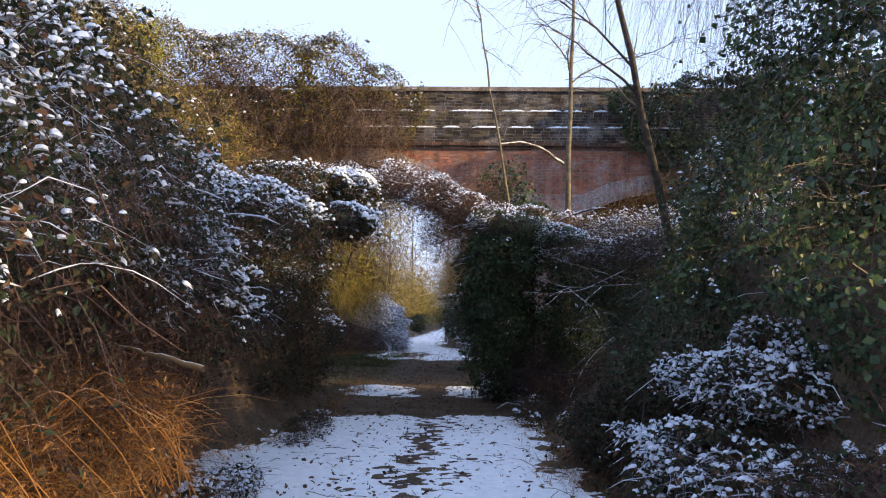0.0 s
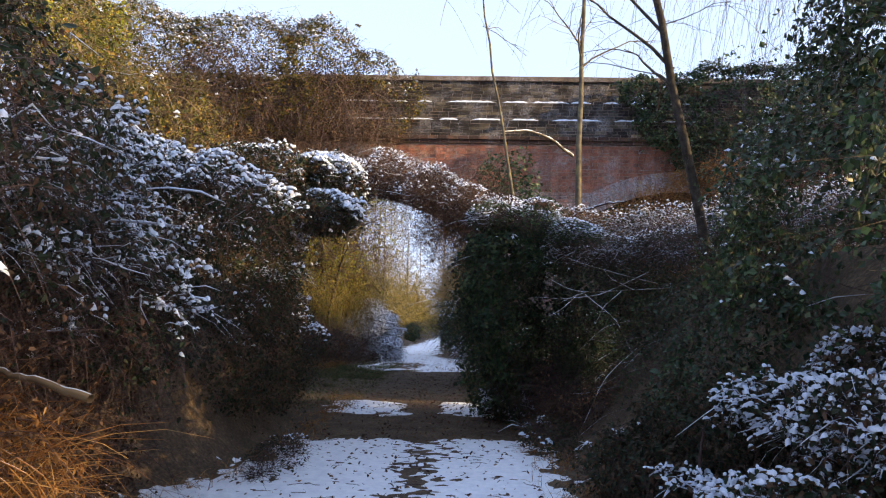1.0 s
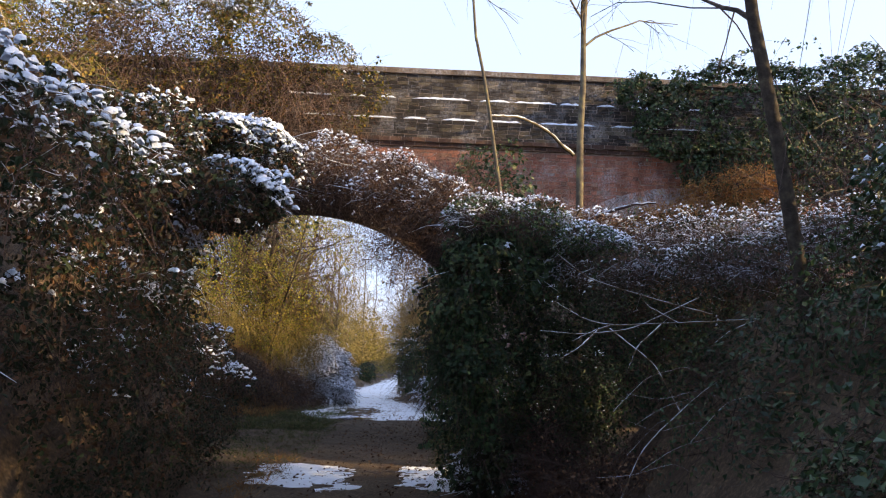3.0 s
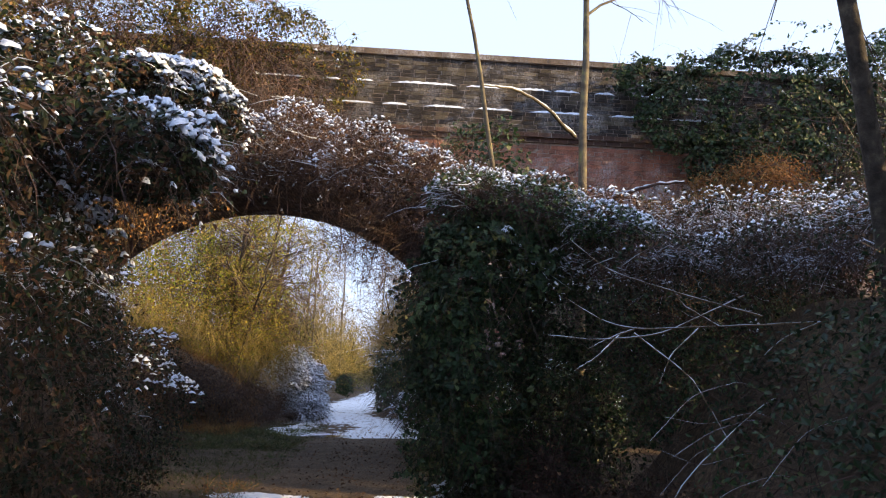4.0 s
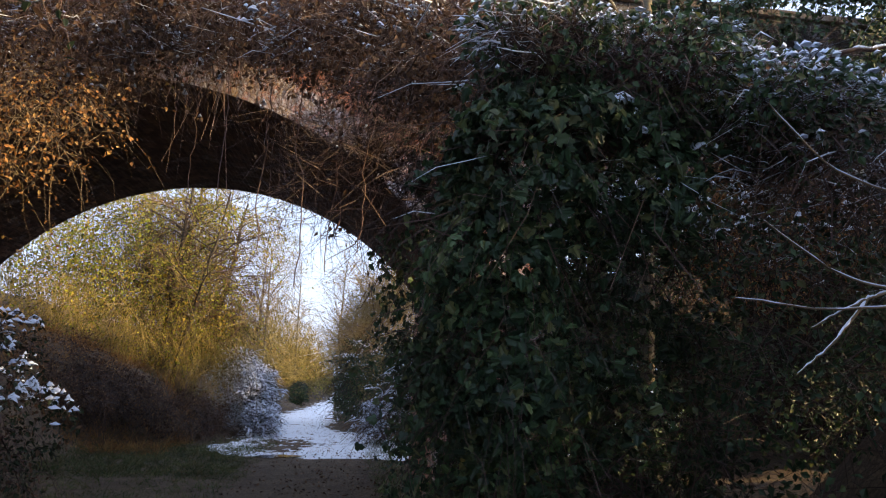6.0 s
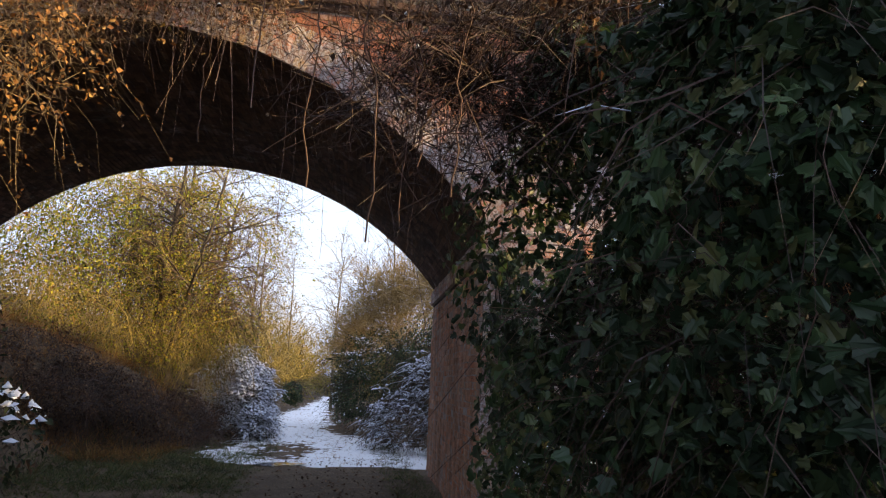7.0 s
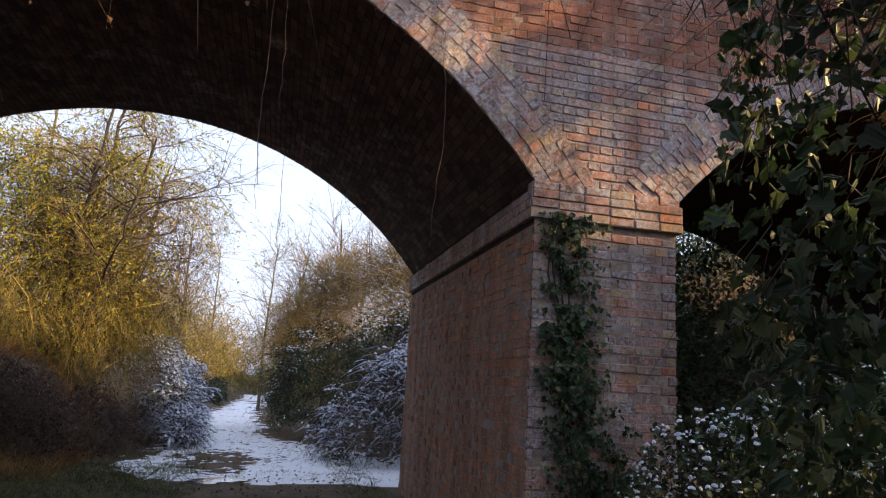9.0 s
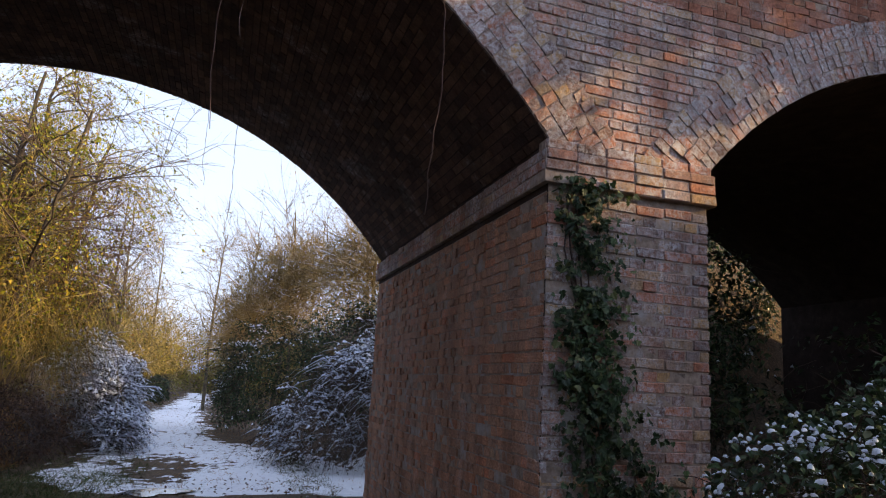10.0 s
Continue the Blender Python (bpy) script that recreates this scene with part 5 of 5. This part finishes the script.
bough("bare_branches", "thin bare branches crossing the dark bank", "branch",
      [[(x_, y_, z_), (x_ + 0.3, y_ + 0.1, z_ + 0.3 * k_), (x_ + 0.7, y_ + 0.2, z_ + 0.1 + 0.3 * k_), (x_ + 1.1, y_ + 0.1, z_ - 0.2)] for x_, y_, z_, k_ in zip(rng.uniform(1.7, 2.3, 10), rng.uniform(8.6, 10.2, 10), rng.uniform(0.2, 1.6, 10), rng.uniform(-1, 1.2, 10))], 0.0035, "vine", 0.06)
bough("cut_branch", "orange-brown cut branch caught in the brambles", "branch",
      [[(-2.1, 4.75, 1.38), (-1.8, 4.6, 1.30), (-1.5, 4.5, 1.25), (-1.18, 4.4, 1.18)]], 0.02, "twig", 0.3)
bough("fence_stake", "thin dark wooden stake leaning in the snowy brambles", "stake",
      [[(2.0, 5.8, 0.9), (1.97, 5.8, 0.6), (1.95, 5.8, 0.3), (1.92, 5.8, -0.1)]], 0.02, "stem", 0.05)
bough("bracken_stalks", "long dry bracken stalks leaning over the path's edge", "bracken",
      [[(-1.1 - 0.3 * rng.random(), y_ + 0.3, 0.1 + 0.2 * rng.random()), (-1.35, y_ + 0.1, 0.6 + 0.3 * rng.random()), (-1.7, y_, 1.0 + 0.3 * rng.random()), (-2.1, y_ - 0.2, 0.7)] for y_ in rng.uniform(2.2, 4.4, 14)], 0.0045, "straw", 0.1)
bough("broken_bough", "snow-lined broken bough leaning against the ash trunk", "branch",
      [[(1.17, 12.3, 4.55), (1.6, 12.65, 4.68), (2.0, 13.0, 4.64), (2.45, 13.38, 4.42)]], 0.022, "bark", 1.0)
bough("snapped_branch", "short snowy branch jutting from the ivy mound", "branch",
      [[(2.75, 10.95, 3.22), (2.5, 11.0, 3.2), (2.2, 11.1, 3.1), (1.9, 11.2, 2.9)]], 0.022, "stem", 0.9)
for k, (x, y, z0, z1, r) in enumerate(((-0.85, 16.72, 5.0, 2.85, 0.0035), (0.46, 16.75, 4.3, 2.55, 0.0035), (-0.78, 16.7, 5.0, 3.4, 0.003), (-0.6, 22.1, 5.0, 3.6, 0.005), (-1.0, 22.1, 5.0, 3.9, 0.004), (-0.2, 12.6, 3.4, 2.55, 0.004), (-0.9, 12.8, 3.4, 2.6, 0.004), (0.1, 12.4, 3.3, 2.45, 0.004), (-0.35, 12.3, 3.3, 2.3, 0.005), (-0.15, 12.2, 3.3, 2.05, 0.005), (0.02, 12.5, 3.2, 2.2, 0.004), (-0.55, 12.1, 3.4, 2.5, 0.004), (0.25, 12.3, 3.2, 2.3, 0.005))):
    z = np.linspace(z0, z1, 14)
    pts = np.stack([x + np.cumsum(rng.normal(0, 0.012, 14)), y + np.cumsum(rng.normal(0, 0.008, 14)), z], -1)
    tagged(bulk("hanging_vine", *tubes(pts[None], np.full((1, 14), 0.7 * r), 4), "vine", smooth=True), "thin bare vine hanging from above", "vine", "hanging vines")


# ---- low growth along the path ----
def tuft_field(name, label, category, X, Y, height, mat, per, wide=0.004, spread_=0.35):
    """Blades of grass in tufts at X, Y."""
    X, Y = np.repeat(X, per) + rng.normal(0, 0.04, len(X) * per), np.repeat(Y, per) + rng.normal(0, 0.04, len(Y) * per)
    P = np.stack([X, Y, bank(X, Y) - 0.01], -1)
    D = np.stack([rng.normal(0, spread_, len(P)), rng.normal(0, spread_, len(P)), np.ones(len(P))], -1)
    pts = arcs(P, D, height * np.exp(rng.normal(0, 0.4, len(P))), rng.uniform(0.2, 0.8, len(P)), 4, 0.03)
    pts = pts[~walkway(pts.reshape(-1, 3)).reshape(pts.shape[:2]).any(axis=1) | (height < 0.3)]
    side = unit(np.cross(D, rng.normal(size=D.shape)))[:len(pts), None] * (wide * np.linspace(1, 0.15, 4))[None, :, None]
    k = pts.shape[1]
    V = np.stack([pts - side, pts + side], axis=2)
    i = np.arange(len(pts) * k * 2).reshape(len(pts), k, 2)
    F = np.stack([i[:, :-1, 0], i[:, :-1, 1], i[:, 1:, 1], i[:, 1:, 0]], -1).reshape(-1, 4)
    return tagged(bulk(name, V, F, mat), label, category, kind="stuff")


bush("dry_bracken", "sunlit tangle of orange dry bracken at the path's edge", "bracken",
     [(-2.0, 2.9, 0.4, 0.7, 1.1, 0.5), (-2.2, 4.1, 0.55, 0.65, 0.8, 0.55), (-1.75, 3.3, 0.15, 0.5, 1.2, 0.25), (-2.0, 4.7, 0.7, 0.6, 0.8, 0.55)],
     2600, 0.05, "straw", 2400, 0.42, 0.0026, "straw", 0.25, open_to=LEFT, inner=0.4, up=0.1, wig=0.05, wide=0.22, fine=True)
bush("low_bramble", "flattened grass and bramble with flecks of snow at the path's edge", "bramble",
     [(-1.35, 3.3, 0.02, 0.4, 1.4, 0.14), (-1.5, 5.6, 0.04, 0.35, 1.4, 0.18), (-1.45, 9.0, 0.04, 0.3, 1.2, 0.2)],
     2600, 0.028, "bramble", 2200, 0.22, 0.0022, "stem", 0.3, snow=0.5, snow_size=0.022, stem_snow=0.5, low=0.0, wig=0.06, fine=True)
n_ = 500
Y = rng.uniform(0, 15.5, n_)
tuft_field("path_grass", "tufts of withered grass along the path's edges", "grass", np.where(rng.random(n_) < 0.5, -1.6 - 0.5 * np.exp(-((Y - 7.4) / 1.0) ** 2), 1.55) + rng.normal(0, 0.16, n_), Y, 0.2, "straw", 9, 0.003, 0.7)
n_ = 3600
tuft_field("verge_grass", "short green grass on the verge under the bridge", "grass", np.where(rng.random(n_) < 0.75, rng.uniform(-4.6, -1.3, n_), rng.uniform(0.7, 1.3, n_)), rng.uniform(13.5, 27.0, n_), 0.11, "grass", 6, 0.004, 0.7)
n_ = 2200
tuft_field("verge_grass", "green tufts of grass beside the path at the bridge's far mouth", "grass", rng.uniform(-4.8, -1.5, n_), rng.uniform(19.5, 24.5, n_), 0.13, "grass", 6, 0.005, 0.7)
tuft_field("bank_grass", "withered grass and stalks on the shaded bank beyond the bridge", "grass", rng.uniform(-8.5, -3.2, n_), rng.uniform(22.4, 27.0, n_), 0.3, "straw", 5, 0.004, 0.6)
n_ = 900
tuft_field("snow_grass", "withered grass poking through the snow beyond the bridge", "grass", rng.normal(-0.1, 1.3, n_), 23.0 + 22 * rng.random(n_) ** 1.5, 0.10, "straw", 5, 0.003, 0.8)
n_ = 2600
P = np.stack([rng.normal(-0.1, 1.0, n_), rng.uniform(1.5, 24, n_), np.zeros(n_)], -1)
P[:, 2] = bank(P[:, 0], P[:, 1]) + 0.022
tagged(bulk("leaf_litter", *leaves(P, np.tile([0, 0, 1.0], (n_, 1)), 0.045, 0.0), "dead"), "dead leaves scattered over the snowy path", "leaves", kind="stuff")
n_ = 260
P = np.stack([rng.normal(-0.1, 1.1, n_), rng.uniform(1.5, 15, n_), np.zeros(n_)], -1)
P[:, 2] = bank(P[:, 0], P[:, 1]) + 0.02
a_ = rng.uniform(0, 6.28, n_)
tagged(bulk("fallen_twigs", *tubes(arcs(P, np.stack([np.cos(a_), np.sin(a_), 0.05 + 0 * a_], -1), rng.uniform(0.08, 0.4, n_), 0.04, 5, 0.05), np.full((n_, 5), 0.003), 3), "stem"), "thin fallen twigs lying on the snow", "twigs", kind="stuff")
